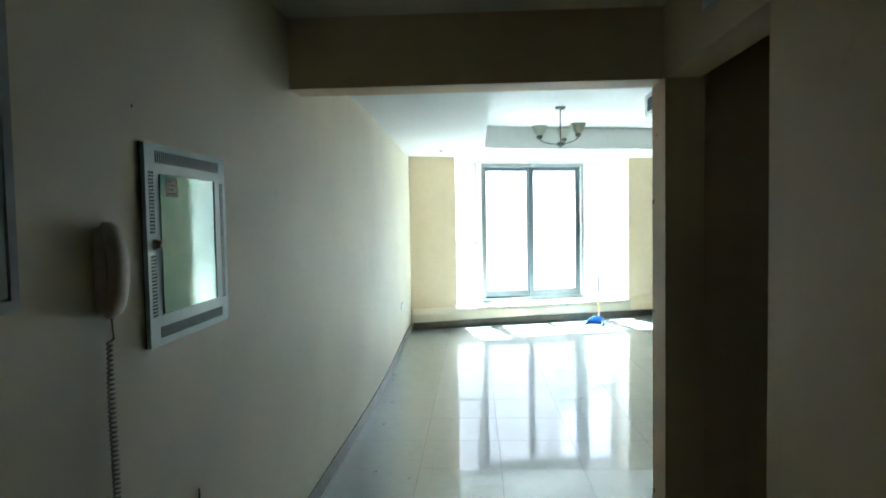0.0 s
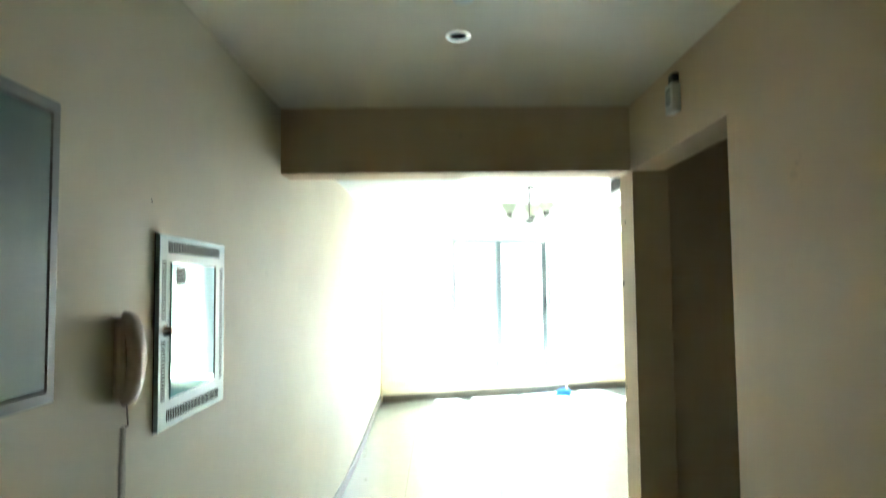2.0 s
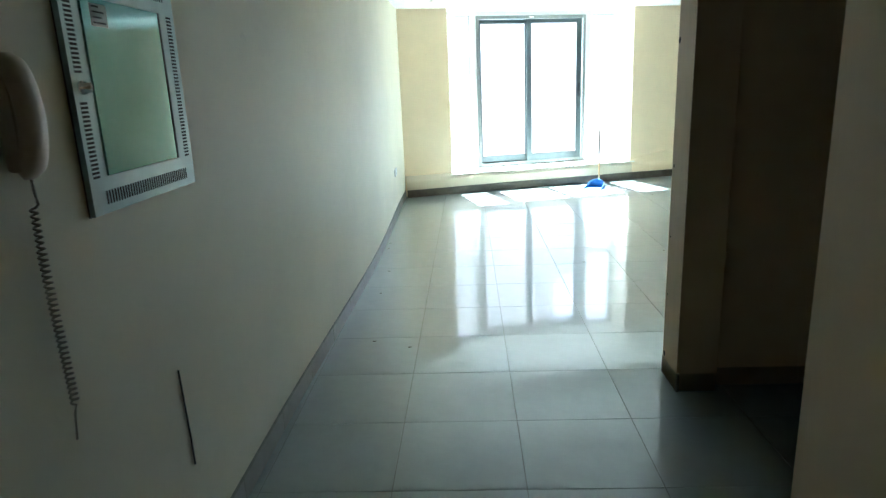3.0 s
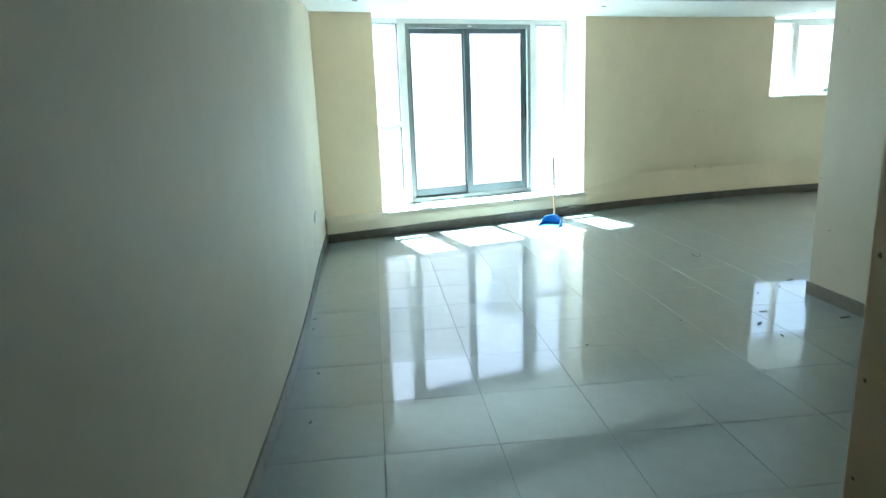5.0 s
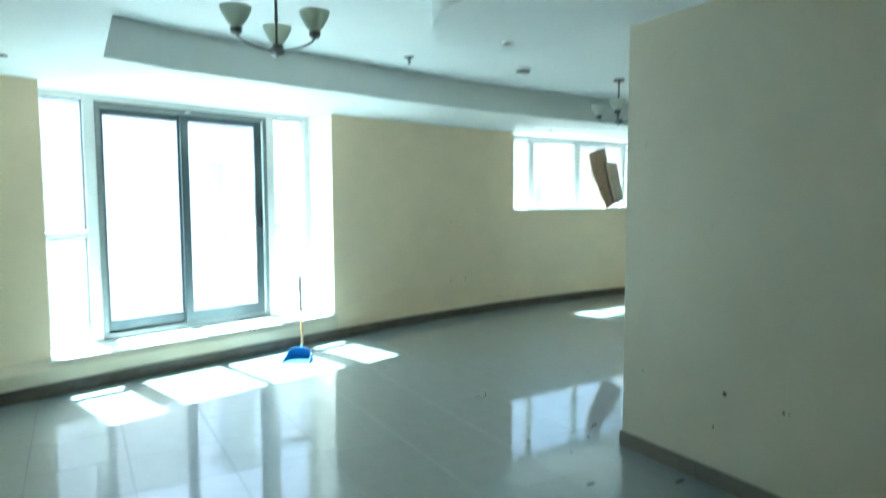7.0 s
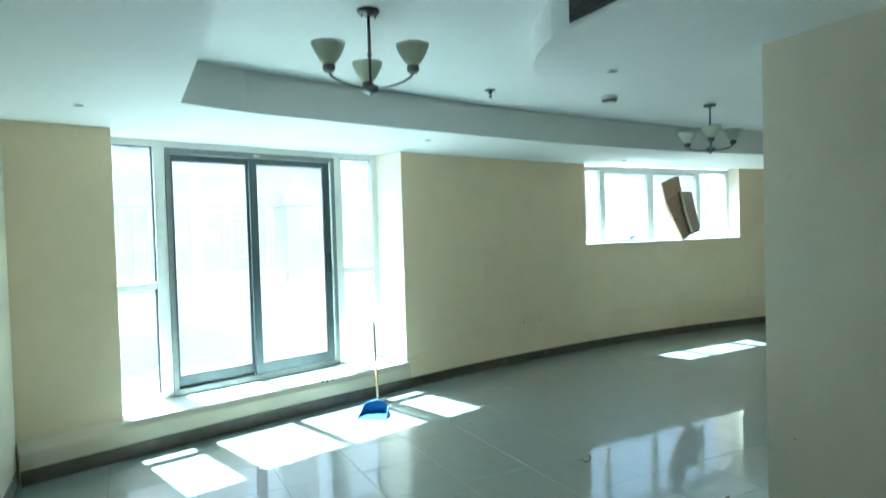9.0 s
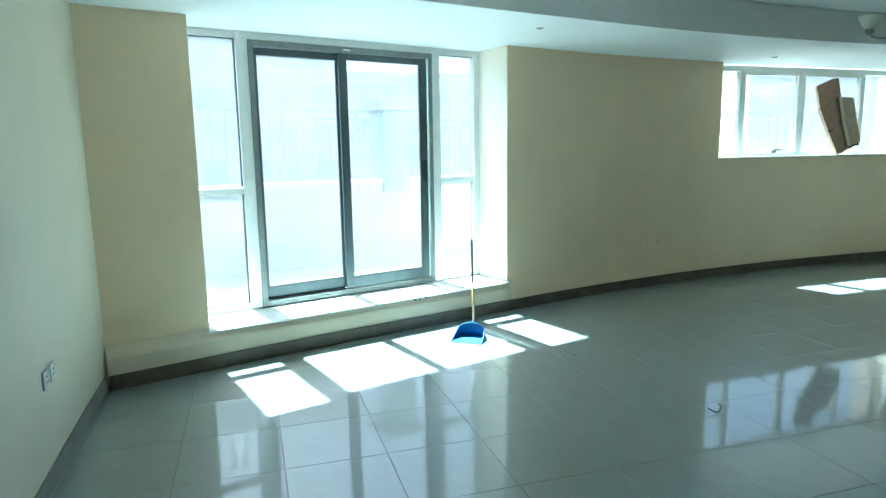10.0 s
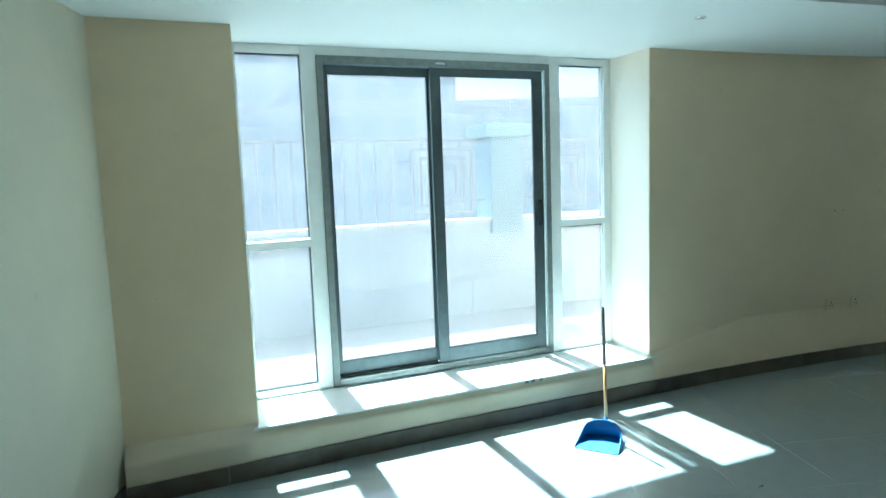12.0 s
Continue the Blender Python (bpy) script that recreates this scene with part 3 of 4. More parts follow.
# white strip painted in for daylight showing between leaf and jamb
boxes("light_slit_strip", WHITEALU, [((2.8085, V - 0.003, 0.33), (2.8155, V + 0.004, 2.315))], slide)
boxes("latch_plate", CHROME, [((1.985, V - 0.026, 2.34), (2.05, V - 0.02, 2.352))], slide)

# ---- high window ----
a, b = Vector((*fac(W0, 0), 0)), Vector((*fac(W1, 0), 0))
WW = (b - a).length
WM = Matrix.Translation(a) @ Matrix.Rotation(math.atan2(b.y - a.y, b.x - a.x), 4, "Z")
hw = structure(new("window_2"), "white framed high window of four lights")
hw.matrix_basis = WM
WV = 0.19
z0, z1 = WSILL + 0.002, LOW - 0.002
cuts = [0.0, 0.46, 1.39, 2.433, WW]
bars = [((0.0, WV, z0), (0.03, WV + 0.07, z1)), ((WW - 0.035, WV, z0), (WW, WV + 0.07, z1)), ((0.03, WV, z1 - 0.07), (WW - 0.035, WV + 0.07, z1)), ((0.03, WV, z0), (WW - 0.035, WV + 0.07, z0 + 0.04))]
for c in cuts[1:4]:
    bars.append(((c - 0.025, WV - 0.006, z0 + 0.04), (c + 0.025, WV + 0.07, z1 - 0.07)))
boxes("frame", WHITEALU, bars, hw, 0.004)
gask = []
for c0, c1 in zip(cuts, cuts[1:]):
    u0, u1 = c0 + 0.025, c1 - (0.025 if c1 < WW else 0.035)
    if c0 in (0.46, 1.39):
        boxes("sash", WHITEALU, frame_bars(u0, u1, z0 + 0.04, z1 - 0.07, 0.032, WV - 0.012, WV + 0.03), hw, 0.003)
        u0, u1 = u0 + 0.032, u1 - 0.032
    gask += frame_bars(u0, u1, z0 + 0.05, z1 - 0.08, 0.005, WV + 0.01, WV + 0.04)
    pane("pane", (u0, WV + 0.03, z0 + 0.045), (u1, WV + 0.036, z1 - 0.075), hw)
boxes("gasket", GASKETGREY, gask, hw)
for c in (0.99,):
    boxes("handle", BLACK, [((c - 0.03, WV - 0.035, z0 + 0.045), (c + 0.03, WV - 0.012, z0 + 0.075)), ((c - 0.02, WV - 0.05, z0 + 0.07), (c + 0.11, WV - 0.03, z0 + 0.09))], hw, 0.004)
structure(boxes("sill_2", SILLPAINT, [((0, 0.012, WSILL), (WW, WV, WSILL + 0.012))], m=WM), "white window board")

structure(boxes("reveal_2", REVEALPAINT, [((WW - 0.004, 0.004, WSILL + 0.013), (WW - 0.001, WV - 0.002, LOW - 0.002))], m=WM), "white reveal of the high window")
structure(boxes("reveal_3", REVEALPAINT, [((0.001, 0.004, WSILL + 0.013), (0.004, WV - 0.002, LOW - 0.002))], m=WM), "white reveal of the high window")
# white sheet added so the last pane looks as bright as the view
structure(boxes("reveal_5", REVEALPAINT, [((WW - 0.004, WV + 0.072, WSILL + 0.004), (WW - 0.001, OUT - 0.002, LOW - 0.002))], m=WM), "white sheet added on the outer reveal to brighten the last pane")
structure(boxes("reveal_1", REVEALPAINT, [((REC1 - 0.004, 0.004, SILL + 0.001), (REC1 - 0.001, DEPTH - 0.002, LOW - 0.002))], m=FM), "white reveal of the glazed recess")
structure(boxes("reveal_4", REVEALPAINT, [((REC0 + 0.001, 0.004, SILL + 0.001), (REC0 + 0.004, DEPTH - 0.002, LOW - 0.002))], m=FM), "white reveal of the glazed recess")

# flattened cartons leaning in the high window
cart = thing("cardboard_carton", WM @ pose(1.89, 0.0, WSILL + 0.013, -11, 0, 0), "folded brown cardboard cartons leaning on the window", "cardboard")
STAND = Matrix.Rotation(radians(90), 4, "X")
for nm, mat, ring, depth in (
        ("large_carton", CARD, [(0.0, 0.0), (0.24, 0.10), (0.13, 0.36), (0.045, 0.54), (-0.20, 0.43), (-0.10, 0.21)], (-0.075, -0.035)),
        ("bent_flap", CARD, [(0.045, 0.543), (0.018, 0.715), (-0.06, 0.70), (-0.24, 0.635), (-0.20, 0.433)], (-0.060, -0.030)),
        ("tape", CARDDARK, [(-0.10, 0.21), (-0.05, 0.22), (-0.055, 0.235), (-0.108, 0.228)], (-0.0345, -0.033)),
        ("cut_edge", CARDDARK, [(0.08, 0.07), (0.105, 0.062), (0.238, 0.085), (0.205, 0.27), (0.168, 0.515), (0.14, 0.535), (-0.02, 0.53), (0.02, 0.30)], (-0.033, -0.012)),
        ("small_carton", CARDPALE, [(0.10, 0.075), (0.222, 0.11), (0.18, 0.30), (0.142, 0.52), (0.0, 0.525), (0.04, 0.30)], (-0.0118, 0.03))):
    bm = bmesh.new()
    bm_prism(bm, [(1.45 * x + 0.16 * z, 1.36 * z) for x, z in ring], depth[0], depth[1])
    bmesh.ops.bevel(bm, geom=bm.edges[:], offset=0.0012, segments=1, affect="EDGES")
    finish(bm, nm, mat, cart, at=STAND)

# ---- grey wall cabinet ----
cab = thing("wall_cabinet", Matrix.Translation((0, 1.76, 1.385)), "shut grey steel wall cabinet with a flush door and lock", "wall cabinet")
CW, CH = 0.63, 0.63
bm = bmesh.new()
bm_ring(bm, (0, 0), (CW, CH), (0.024, 0.024), (CW - 0.024, CH - 0.024), 0.001, 0.016)
finish(bm, "frame", DOORTRIM, cab)
boxes("door", DOORGREY, [((0.002, 0.029, 0.029), (0.0145, CW - 0.029, CH - 0.029))], cab, 0.002)
# black sheet puts the shade into the gap round the door
boxes("gap", RUBBER, [((0.0008, 0.023, 0.023), (0.0018, CW - 0.023, CH - 0.023))], cab)
bm = bmesh.new()
bm_lathe(bm, [(0.008, 0.0), (0.008, 0.003), (0.006, 0.005), (0.0, 0.005)], 16)
finish(bm, "lock", BLACK, cab, smooth=True, at=pose(0.0145, 0.385, 0.45, 0, 90, 0))

# ---- electrical panel ----
PY0, PY1, PZ0, PZ1 = 2.885, 3.437, 1.207, 1.778
pan = thing("electrical_panel", Matrix.Translation((0, PY0, PZ0)), "grey enamel electrical panel with vents and a glass door", "electrical panel")
PW, PH = PY1 - PY0, PZ1 - PZ0
bm = bmesh.new()
bm_ring(bm, (0, 0), (PW, PH), (0.075, 0.085), (PW - 0.088, PH - 0.082), 0.001, 0.016)
finish(bm, "cover", PANELPAINT, pan)
# black strips paint the thin shade round the cover's edge
boxes("edge_shade_strip", RUBBER, [((0.0005, -0.002, -0.002), (0.003, PW + 0.004, 0.0)), ((0.0005, -0.002, PH), (0.003, PW + 0.004, PH + 0.002)), ((0.0005, -0.002, 0), (0.003, 0.0, PH)), ((0.0005, PW, 0), (0.003, PW + 0.004, PH))], pan)
# door glass turned slightly so the window's reflection falls in it
GLASS_TILT = Matrix.Translation((0.0, PW - 0.095, 0.0)) @ Matrix.Rotation(radians(1.0), 4, "Z")
boxes("door_glass", COVER, [((0.004, 0.171 - PW, 0.086), (0.013, 0.0, PH - 0.083))], pan, at=GLASS_TILT)
boxes("door_edge", RUBBER, [((0.002, PW - 0.094, 0.086), (0.0145, PW - 0.0885, PH - 0.083))], pan)
vents = []
for k in range(36):
    y = 0.06 + k * (PW - 0.12) / 35
    vents += [((0.0145, y - 0.0032, PH - 0.052), (0.0166, y + 0.0032, PH - 0.018)), ((0.0145, y - 0.0032, 0.02), (0.0166, y + 0.0032, 0.052))]
for k in range(18):
    z = 0.085 + k * 0.0098
    vents += [((0.0145, 0.016, z), (0.0166, 0.044, z + 0.0055)), ((0.0145, 0.016, z + 0.235), (0.0166, 0.044, z + 0.2405))]
for k in range(41):
    z = 0.085 + k * 0.0098
    vents.append(((0.0145, PW - 0.05, z), (0.0166, PW - 0.022, z + 0.0055)))
boxes("vent_slots", SLOT, vents, pan, stuff=True)
boxes("label", PAPER, [((0.0135, 0.205 - PW, PH - 0.145), (0.0143, 0.275 - PW, PH - 0.095))], pan, at=GLASS_TILT)
boxes("label_print", SLOT, [((0.0144, 0.212 - PW, PH - 0.145 + 0.006 + k * 0.012), (0.0147, 0.212 - PW + (0.056, 0.04, 0.05, 0.03)[k], PH - 0.145 + 0.010 + k * 0.012)) for k in range(4)], pan, at=GLASS_TILT)
bm = bmesh.new()
bm_lathe(bm, [(0.016, 0), (0.016, 0.008), (0.011, 0.012), (0.011, 0.022), (0.0, 0.023)], 20)
finish(bm, "lock", CHROME, pan, smooth=True, at=pose(0.016, 0.032, 0.288, 0, 90, 0))

# ---- intercom handset with its coiled cord ----
hs = thing("intercom_handset", Matrix.Translation((0, 2.682, 1.33)), "ivory wall intercom handset with a dangling coiled cord", "intercom")
boxes("cradle", IVORY, [((0.001, -0.030, 0.008), (0.036, 0.026, 0.216))], hs, 0.013)
bm = bmesh.new()
prev = None
for k in range(21):
    t = k / 20
    z = -0.005 + 0.235 * t
    bow = math.sin(math.pi * t)
    end = abs(2 * t - 1) ** 3
    cx, rx, ry = 0.024 + 0.026 * bow ** 0.8, 0.018 + 0.004 * end, 0.029 + 0.003 * end
    close = max(0.35, (1 - abs(2 * t - 1) ** 9) ** 0.5)
    rx, ry = rx * close, ry * close
    ring = [bm.verts.new((cx + rx * math.copysign(abs(math.cos(q)) ** 0.7, math.cos(q)), ry * math.copysign(abs(math.sin(q)) ** 0.7, math.sin(q)), z)) for q in (2 * math.pi * i / 16 for i in range(16))]
    if prev:
        for i in range(16):
            bm.faces.new((prev[i], prev[(i + 1) % 16], ring[(i + 1) % 16], ring[i]))
    else:
        bm.faces.new(ring[::-1])
    prev = ring
bm.faces.new(prev)
finish(bm, "receiver", IVORY, hs, smooth=True)
bm = bmesh.new()
pts = [(0.026, 0.0, 0.0), (0.030, -0.004, -0.03), (0.03, 0.0, -0.055)]
turns, top, low = 36, -0.06, -0.49
for i in range(turns * 8):
    q, z = i * 2 * math.pi / 8, top + (low - top) * i / (turns * 8)
    tight = 0.0075 if i > 60 else 0.006
    pts.append((0.016 + tight * math.cos(q), 0.006 + tight * math.sin(q) + 0.004 * math.sin(z * 9), z))
pts += [(0.014, 0.006, -0.51), (0.010, 0.002, -0.57)]
bm_tube(bm, pts, 0.0026, 6)
finish(bm, "cord", CORD, hs, smooth=True)

# cut cable lying down the wall beside it
bm = bmesh.new()
bm_tube(bm, [(0.004, 3.17, 0.69), (0.004, 3.175, 0.6), (0.004, 3.182, 0.48), (0.004, 3.185, 0.37)], 0.0032, 6)
tagged(finish(bm, "cable", BLACK, smooth=True), "short dark cable running down the cream wall", "cable")


# ---- ceiling fittings ----
def sprinkler(x, y, z):
    root = thing("fire_sprinkler", Matrix.Translation((x, y, z)), "chrome fire sprinkler with a round plate on the ceiling", "sprinkler", "sprinklers")
    bm = bmesh.new()
    bm_lathe(bm, [(0.030, -0.002), (0.043, -0.0005), (0.043, -0.006), (0.034, -0.009), (0.022, -0.004), (0.020, 0.0)], 28)
    finish(bm, "plate", NICKEL, root, smooth=True)
    bm = bmesh.new()
    bm_lathe(bm, [(0.018, 0.0), (0.018, -0.02), (0.011, -0.024), (0.011, -0.034), (0.0, -0.034)], 16)
    bm_tube(bm, [(0.011, 0, -0.030), (0.014, 0, -0.045), (0.003, 0, -0.06)], 0.0025, 6)
    bm_tube(bm, [(-0.011, 0, -0.030), (-0.014, 0, -0.045), (-0.003, 0, -0.06)], 0.0025, 6)
    bm_tube(bm, [(0, 0, -0.034), (0, 0, -0.058)], 0.003, 6)
    finish(bm, "head", NICKEL, root, smooth=True)
    bm = bmesh.new()
    bm_lathe(bm, [(0.0, -0.060), (0.013, -0.060), (0.014, -0.062), (0.0, -0.0625)], 16)
    finish(bm, "deflector", NICKEL, root)


def detector(x, y, z, size=1.0, deep=1.0):
    root = thing("smoke_detector", Matrix.Translation((x, y, z)) @ Matrix.Diagonal((size, size, size * deep, 1)), "white round smoke detector on the ceiling", "smoke detector", "smoke detectors")
    bm = bmesh.new()
    bm_lathe(bm, [(0.048, 0.0), (0.050, -0.004), (0.050, -0.022), (0.046, -0.024)], 28)
    finish(bm, "base", WHITEPL, root, smooth=False)
    bm = bmesh.new()
    bm_lathe(bm, [(0.047, -0.024), (0.043, -0.034), (0.036, -0.038)], 28)
    finish(bm, "grille", NICKEL, root)
    bm = bmesh.new()
    bm_lathe(bm, [(0.036, -0.038), (0.034, -0.041), (0.028, -0.049), (0.0, -0.051)], 28)
    finish(bm, "cap", WHITEPL, root, smooth=True)


def downlight(x, y, z, size=1.0):
    root = thing("downlight", Matrix.Translation((x, y, z)) @ Matrix.Diagonal((size, size, 1, 1)), "unlit round recessed downlight with a bright metal rim", "downlight", "downlights")
    bm = bmesh.new()
    bm_lathe(bm, [(0.050, -0.0006), (0.050, -0.005), (0.044, -0.008), (0.031, -0.006), (0.031, -0.0008)], 28)
    finish(bm, "rim", CHROME, root, smooth=True)
    bm = bmesh.new()
    bm_lathe(bm, [(0.0, -0.0012), (0.032, -0.0014)], 24)
    finish(bm, "lamp_well", SLOT, root)


sprinkler(0.90, 2.485, HALL)
detector(0.902, 2.905, HALL, 1.08, 1.45)
downlight(0.902, 3.36, HALL)
sprinkler(3.34, 9.36, HIGH)
detector(4.45, 9.24, HIGH, 1.4)
downlight(3.31, 7.91, BULK, 0.8)
downlight(0.49, 9.43, LOW, 0.6)
downlight(3.19, 10.22, LOW, 0.6)
downlight(6.4, 11.2, LOW, 0.6)

# sounder high on the hall wall
al = thing("alarm_sounder", Matrix.Translation((1.83, 3.655, 2.33)), "small white alarm box high on the hall wall", "alarm")
boxes("body", WHITEPL, [((-0.04, -0.04, 0.0), (-0.001, 0.04, 0.12))], al, 0.006)
boxes("top", BLACK, [((-0.03, -0.03, 0.12), (-0.001, 0.03, 0.165))], al, 0.01)
boxes("louvre", SLOT, [((-0.0415, -0.026, 0.035 + k * 0.018), (-0.0395, 0.026, 0.042 + k * 0.018)) for k in range(4)], al)

# ---- supply grille on the bulkhead ----
gr = thing("air_grille", Matrix.Translation((2.58, 5.29, 2.54)), "long black slotted air grille on the white bulkhead", "air grille")
boxes("backing", SLOT, [((-0.006, 0, 0), (-0.001, 2.075, 0.115))], gr)
boxes("slat", BLACK, [((-0.014, 0.006, 0.008 + k * 0.021), (-0.005, 2.069, 0.018 + k * 0.021)) for k in range(5)], gr, 0.002)
boxes("rim", BLACK, [((-0.012, 0, 0), (-0.001, 2.075, 0.006)), ((-0.012, 0, 0.109), (-0.001, 2.075, 0.115)), ((-0.012, 0, 0.006), (-0.001, 0.006, 0.109)), ((-0.012, 2.069, 0.006), (-0.001, 2.075, 0.109))], gr)


# ---- chandeliers ----
def chandelier(m, drop=0.0):
    root = thing("chandelier", m, "nickel three-arm chandelier with frosted glass bell shades", "chandelier", "chandeliers")
    bm = bmesh.new()
    bm_lathe(bm, [(0.0, -0.0005), (0.055, -0.0005), (0.056, -0.01), (0.05, -0.02), (0.016, -0.024), (0.012, -0.03), (0.0, -0.03)], 28)
    bm_tube(bm, [(0.035, 0.0, -0.016), (0.035, 0.0, -0.04)], 0.004, 6)
    bm_tube(bm, [(-0.035, 0.0, -0.016), (-0.035, 0.0, -0.04)], 0.004, 6)
    finish(bm, "canopy", NICKEL, root, smooth=True)
    bm = bmesh.new()
    bm_lathe(bm, [(0.0, -0.028), (0.0075, -0.028), (0.0085, -0.21), (0.012, -0.215), (0.012, -0.225), (0.0065, -0.235), (0.0065, -0.35 - drop), (0.0, -0.35 - drop)], 14)
    finish(bm, "stem", NICKEL, root, smooth=True)
    bm = bmesh.new()
    bm_lathe(bm, [(0.0, -0.340), (0.02, -0.342), (0.040, -0.352), (0.044, -0.362), (0.040, -0.378), (0.018, -0.388), (0.008, -0.392), (0.008, -0.40), (0.0, -0.402)], 24)
    low = Matrix.Translation((0, 0, -drop))
    finish(bm, "hub", NICKEL, root, smooth=True, at=low)
    for k in range(3):
        rz = Matrix.Rotation(radians(73 + 120 * k), 4, "Z")
        bm = bmesh.new()
        path = []
        for i in range(13):
            t = i / 12
            path.append(rz @ Vector((0.035 + 0.197 * math.sin(t * math.pi / 2 * 0.98), 0, -0.366 + 0.058 * (1 - math.cos(t * math.pi / 2)))))
        bm_tube(bm, path, 0.0062, 8)
        finish(bm, "arm", NICKEL, root, smooth=True, at=low)
        at = low @ rz @ Matrix.Translation((0.232, 0, -0.311))
        bm = bmesh.new()
        bm_lathe(bm, [(0.0, -0.004), (0.018, -0.004), (0.024, 0.004), (0.030, 0.010), (0.030, 0.030), (0.026, 0.034), (0.0, 0.034)], 20)
        finish(bm, "cup", NICKEL, root, smooth=True, at=at)
        bm = bmesh.new()
        bm_lathe(bm, [(0.0, 0.036), (0.026, 0.036), (0.037, 0.046), (0.053, 0.069), (0.068, 0.098), (0.078, 0.121), (0.081, 0.136), (0.077, 0.136), (0.073, 0.120), (0.064, 0.098), (0.049, 0.070), (0.033, 0.048), (0.0, 0.042)], 32)
        finish(bm, "shade", SHADE, root, smooth=True, at=at)
    return root


chandelier(pose(1.835, 8.01, HIGH), 0.025)
chandelier(pose(5.65, 9.23, HIGH, 0, 0, 29), 0.057)


# ---- sockets ----
def socket(m, label="white wall socket plate with three pin holes", mat=None):
    root = thing("wall_socket", m, label, "socket", "wall sockets")
    boxes("plate", mat or WHITEPL, [((0.001, -0.043, -0.043), (0.012, 0.043, 0.043))], root, 0.003)
    boxes("pin_hole", SLOT, [((0.0118, -0.004, 0.008), (0.0126, 0.004, 0.02)), ((0.0118, -0.018, -0.014), (0.0126, -0.007, -0.008)), ((0.0118, 0.007, -0.014), (0.0126, 0.018, -0.008))], root)
    boxes("switch", mat or WHITEPL, [((0.0118, 0.014, 0.018), (0.0155, 0.028, 0.036))], root, 0.001)


for y in (8.80, 8.915):
    socket(Matrix.Translation((wall_bow(y), y, 0.50)))
for x, z in ((5.0, 0.46), (5.25, 0.46)):
    s = s_of_x(x)
    px, py = fac(s, 0)
    socket(Matrix.Translation((px, py, z)) @ Matrix.Rotation(TURN - max(0, s - BEND) / RADIUS - math.pi / 2, 4, "Z"), "painted-over wall socket plate on the facade", FACADE)

# ---- dustpan with a long stick ----
dp = thing("dustpan", pose(2.66, 10.32, 0.0, 0, 0, -35), "blue plastic dustpan with a long wooden stick on the floor", "dustpan")
bm = bmesh.new()
plan = [(-0.130, -0.20, 0.012), (-0.129, -0.13, 0.040), (-0.126, -0.06, 0.078), (-0.112, -0.015, 0.100), (-0.08, 0.008, 0.112), (-0.04, 0.016, 0.118), (0.0, 0.018, 0.120)]
plan += [(-x, y, z) for x, y, z in reversed(plan[:-1])]
prev = None
for x, y, z in plan:
    lean = 1 - 0.16 * z / 0.12
    ring = [bm.verts.new(p) for p in ((x, y, 0.002), (x * lean, (y - 0.035 * z / 0.12) if y > -0.05 else y, z), (x * lean * 0.97, ((y - 0.035 * z / 0.12) if y > -0.05 else y) - 0.004, z), (x * 0.97, y - 0.004, 0.006))]
    if prev:
        for i in range(3):
            bm.faces.new((prev[i], prev[i + 1], ring[i + 1], ring[i]))
    prev = ring
finish(bm, "rim", BLUEPL, dp, smooth=True)
boxes("tray", BLUEPL, [((-0.126, -0.215, 0.002), (0.126, 0.004, 0.007)), ((-0.085, 0.0045, 0.002), (0.085, 0.0165, 0.007))], dp, 0.002)
bm = bmesh.new()
bm_lathe(bm, [(0.017, 0.0), (0.015, 0.03), (0.012, 0.052), (0.0, 0.052)], 14)
finish(bm, "stick_socket", BLUEPL, dp, smooth=True, at=pose(0, 0.022, 0.07, -4, 0, 32))
bm = bmesh.new()
bm_lathe(bm, [(0.0, 0.0), (0.0105, 0.0), (0.0100, 0.34), (0.0, 0.34)], 12)
finish(bm, "stick", STICK, dp, smooth=True, at=pose(0, 0.026, 0.10, -4, 0, 32))
bm = bmesh.new()
bm_lathe(bm, [(0.0, 0.34), (0.0104, 0.34), (0.0098, 0.68), (0.008, 0.692), (0.0, 0.694)], 12)
finish(bm, "grip", STICKTOP, dp, smooth=True, at=pose(0, 0.026, 0.10, -4, 0, 32))


# ---- litter on the floor ----
def scrap(x, y, length, turn, kind):
    bm = bmesh.new()
    if kind == "curl":
        bm_tube(bm, [(0.5 * length * math.cos(q), 0.35 * length * math.sin(q), 0.006 + 0.012 * (1 + math.cos(2 * q))) for q in (math.pi * (1.05 + 0.95 * i / 12) for i in range(13))], 0.0042, 6)
    else:
        rnd = random.Random(int(x * 1000 + y * 77))
        ring = [(length * (0.5 + 0.3 * rnd.random()) * math.cos(q), length * (0.25 + 0.2 * rnd.random()) * math.sin(q)) for q in (2 * math.pi * i / 7 for i in range(7))]
        bm_prism(bm, [(x * 0.8, y * 0.42) for x, y in ring], 0.0008, 0.004)
    ob = finish(bm, "floor_scrap", SCRAP, at=pose(x, y, 0.001, 0, 0, turn))
    tagged(ob, "small brown scrap of litter on the tiles", "litter", "floor litter")


scrap(3.46, 8.45, 0.10, 10, "curl")
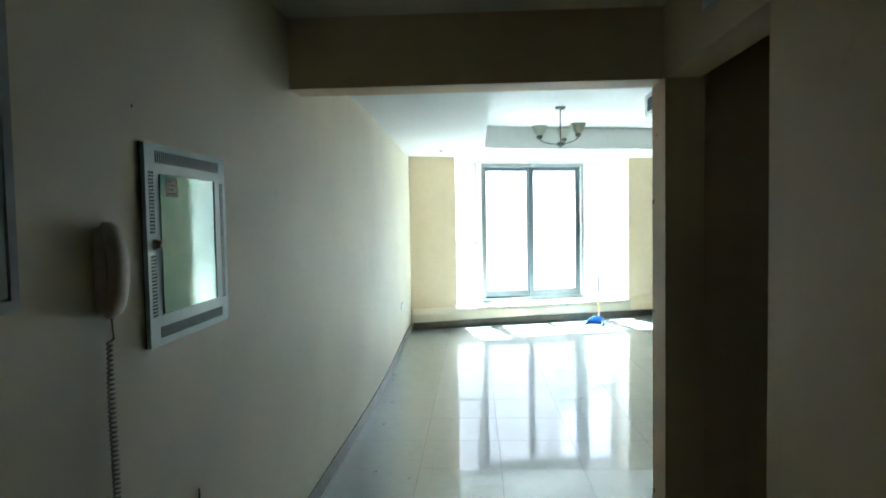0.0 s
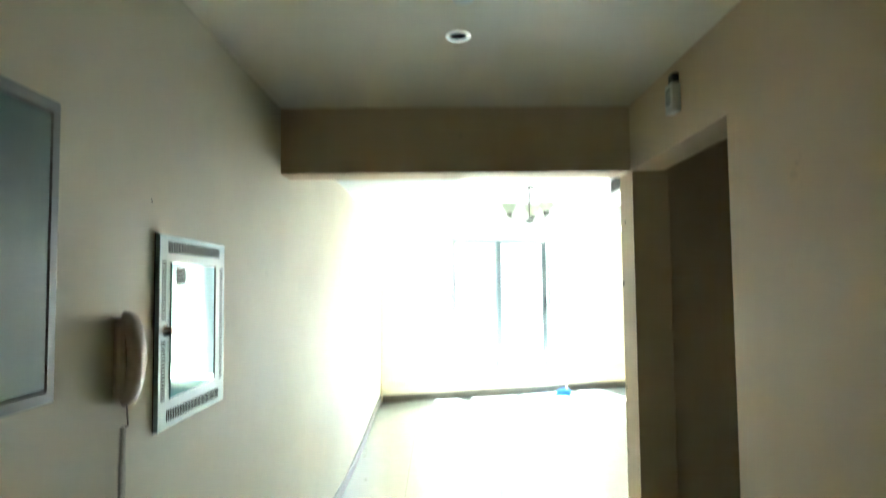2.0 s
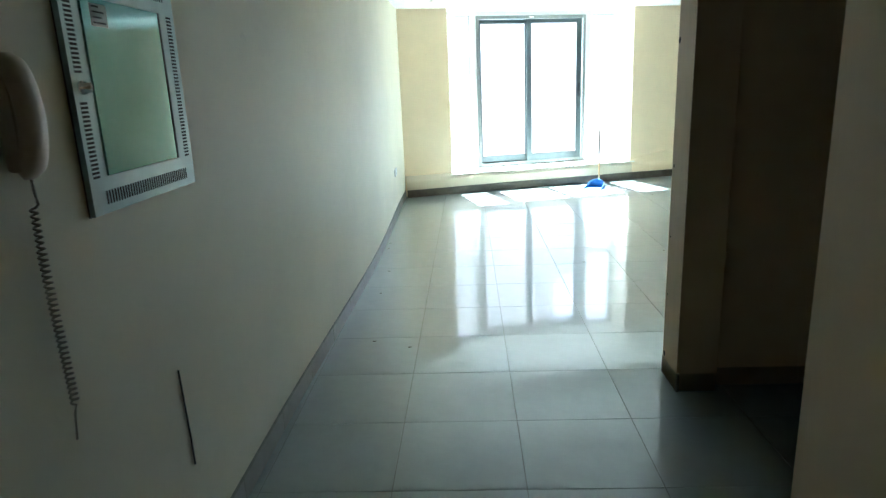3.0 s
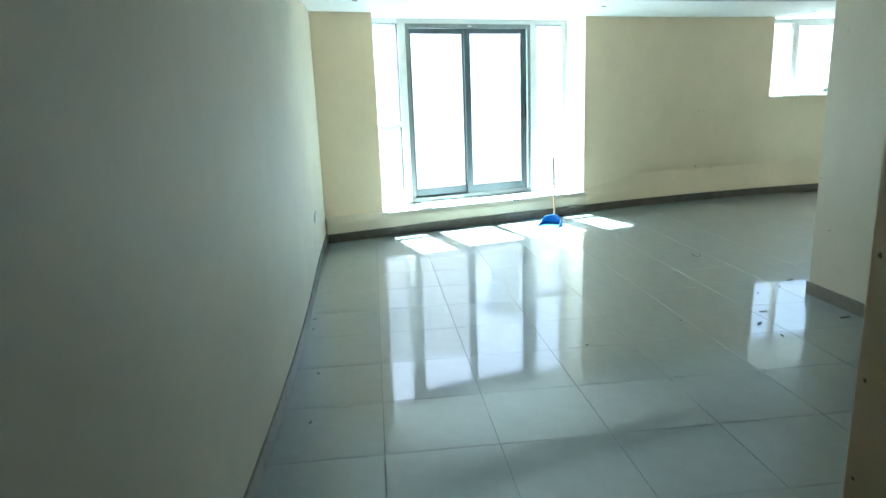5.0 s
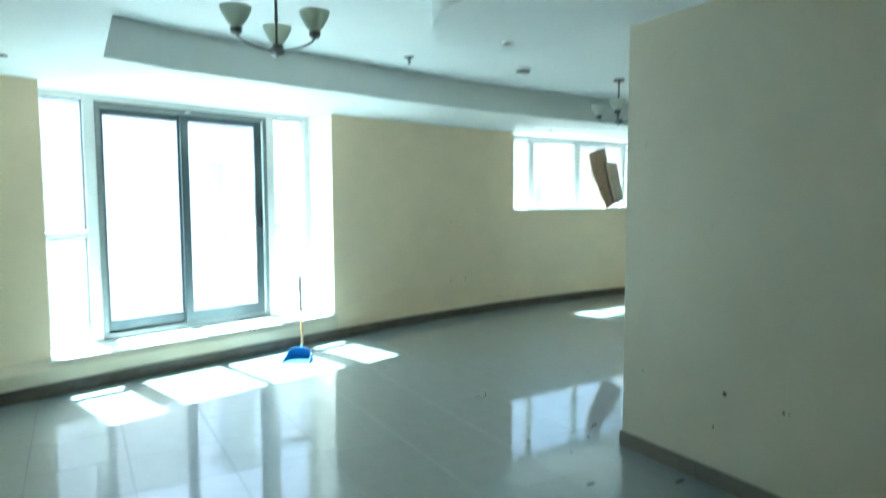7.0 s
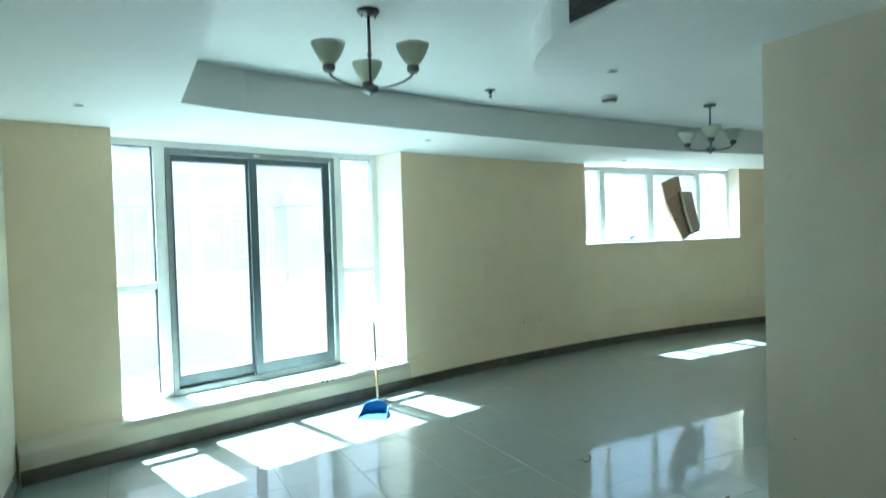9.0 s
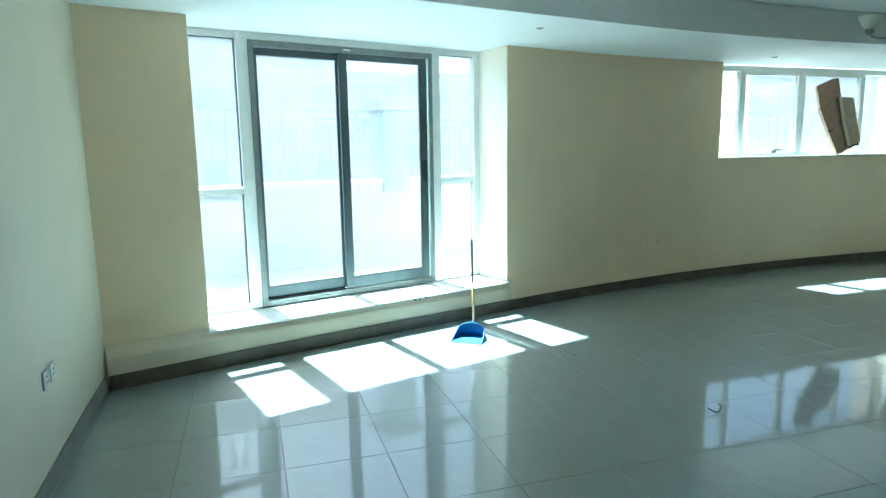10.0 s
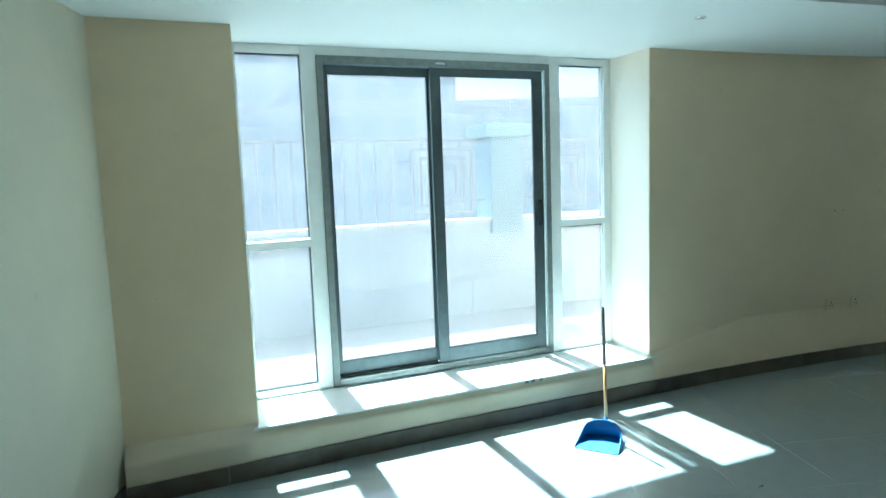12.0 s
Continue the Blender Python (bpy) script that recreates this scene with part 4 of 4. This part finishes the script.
for x, y, l, a in ((3.78, 7.56, 0.07, 20), (3.60, 7.42, 0.04, 60), (2.99, 6.71, 0.075, 40), (3.0, 6.49, 0.05, 80), (3.15, 6.92, 0.05, 0), (3.58, 6.70, 0.08, 5), (1.80, 6.58, 0.025, 10), (0.19, 6.47, 0.02, 0), (0.09, 7.43, 0.025, 30),
                   (0.10, 7.22, 0.03, 60), (2.54, 6.87, 0.02, 15), (0.28, 5.0, 0.02, 15), (0.20, 5.9, 0.02, 50), (3.35, 7.3, 0.03, 75), (0.5, 4.9, 0.018, 15), (3.2, 9.6, 0.03, 15)):
    scrap(x, y, l, a, "chip")

# nail holes and chips


def mark(p, r, normal, label="small dark nail hole in the painted wall", mat=None, flat=1.0):
    bm = bmesh.new()
    rnd = random.Random(int(abs(p[0] * 997 + p[1] * 131 + p[2] * 17)))
    bm_lathe(bm, [(0.0, 0.0016), (r * 0.6, 0.0014), (r * (0.8 + 0.4 * rnd.random()), 0.0003)], 9)
    for v in bm.verts:
        v.co.x *= 0.7 + 0.6 * rnd.random()
        v.co.y *= flat
    m = Vector(normal).to_track_quat("Z", "Y").to_matrix().to_4x4()
    tagged(finish(bm, "wall_mark", mat or SCRAP, at=Matrix.Translation(p) @ m), label, "wall mark", "wall marks")


for y, z, r in ((6.53, 0.508, 0.011), (6.215, 0.498, 0.007), (6.187, 0.50, 0.005), (6.59, 0.316, 0.006), (7.07, 0.502, 0.006)):
    mark((BX, y, z), r, (-1, 0, 0))
for y, z, r in ((4.44, 1.95, 0.010), (4.50, 1.62, 0.016), (4.49, 1.06, 0.010), (4.49, 0.72, 0.007), (4.49, 0.115, 0.014), (4.49, 0.43, 0.006)):
    mark((1.83, y, z), r, (-1, 0, 0))
mark((0, 2.86, 1.87), 0.005, (1, 0, 0))
for x, z, r in ((5.35, 0.40, 0.035), (5.75, 0.30, 0.03), (4.45, 0.27, 0.05), (0.2, 1.03, 0.006), (5.02, 1.22, 0.014), (5.10, 1.22, 0.014), (7.0, 0.33, 0.04)):
    px, py = fac(s_of_x(x), 0)
    mark((px, py, z), r, (0.2, -1, 0), "faint scuff in the cream paint", PLASTERMARK, 0.5)
# chipped edge of the sill
for k, dx in enumerate((-0.06, -0.01, 0.05)):
    mark(FM @ Vector((2.42 + dx, -0.0475, 0.250)), 0.016 + 0.006 * (k % 2), (0.284, -0.959, 0), "grey chipped plaster on the sill edge", CHIP, 0.6)

# ---- floor: bedding, then polished tiles ----
structure(boxes("floor", GROUT, [((-0.1, -1.1, -0.12), (4.0, 12.0, -0.0025)), ((4.0, 7.0, -0.12), (10.5, 12.2, -0.0025))]), "polished pale porcelain tile floor with thin dark joints")
floor = bpy.data.objects["floor"]
PX, PY, X0, Y0, GAP = 0.507, 0.4995, 0.548, 6.555, 0.0010


def inside(x, y):
    if x > -0.3 and y < fac(s_of_x(max(0.0, min(10.3, x))))[1] + 0.3:
        return y > 6.9 or x < 4.1
    return False


def tile_mesh(name):
    bm = bmesh.new()
    bm_box(bm, (GAP, GAP, -0.0024), (PX - GAP, PY - GAP, 0.0))
    bmesh.ops.bevel(bm, geom=[e for e in bm.edges if all(v.co.z > -0.001 for v in e.verts)], offset=0.0012, segments=1, affect="EDGES")
    me = bpy.data.meshes.new(name)
    bm.to_mesh(me)
    bm.free()
    me.materials.append(TILE)
    return me


shared, rest, count = tile_mesh("tile"), bmesh.new(), 0
cells = [(X0 + i * PX, Y0 + j * PY) for i in range(-2, 20) for j in range(-16, 12)]
cells = [c for c in cells if inside(c[0] + PX / 2, c[1] + PY / 2)]
cells.sort(key=lambda c: math.hypot(c[0] - 1.2, (c[1] - 6.5) * 0.55))
for x, y in cells:
    if count < 290:
        ob = new("tile", shared)
        ob.parent = floor
        ob.location = (x, y, 0)
    else:
        bm_box(rest, (x + GAP, y + GAP, -0.0024), (x + PX - GAP, y + PY - GAP, 0.0))
    count += 1
tagged(finish(rest, "far_tiles", TILE, floor), kind="stuff")
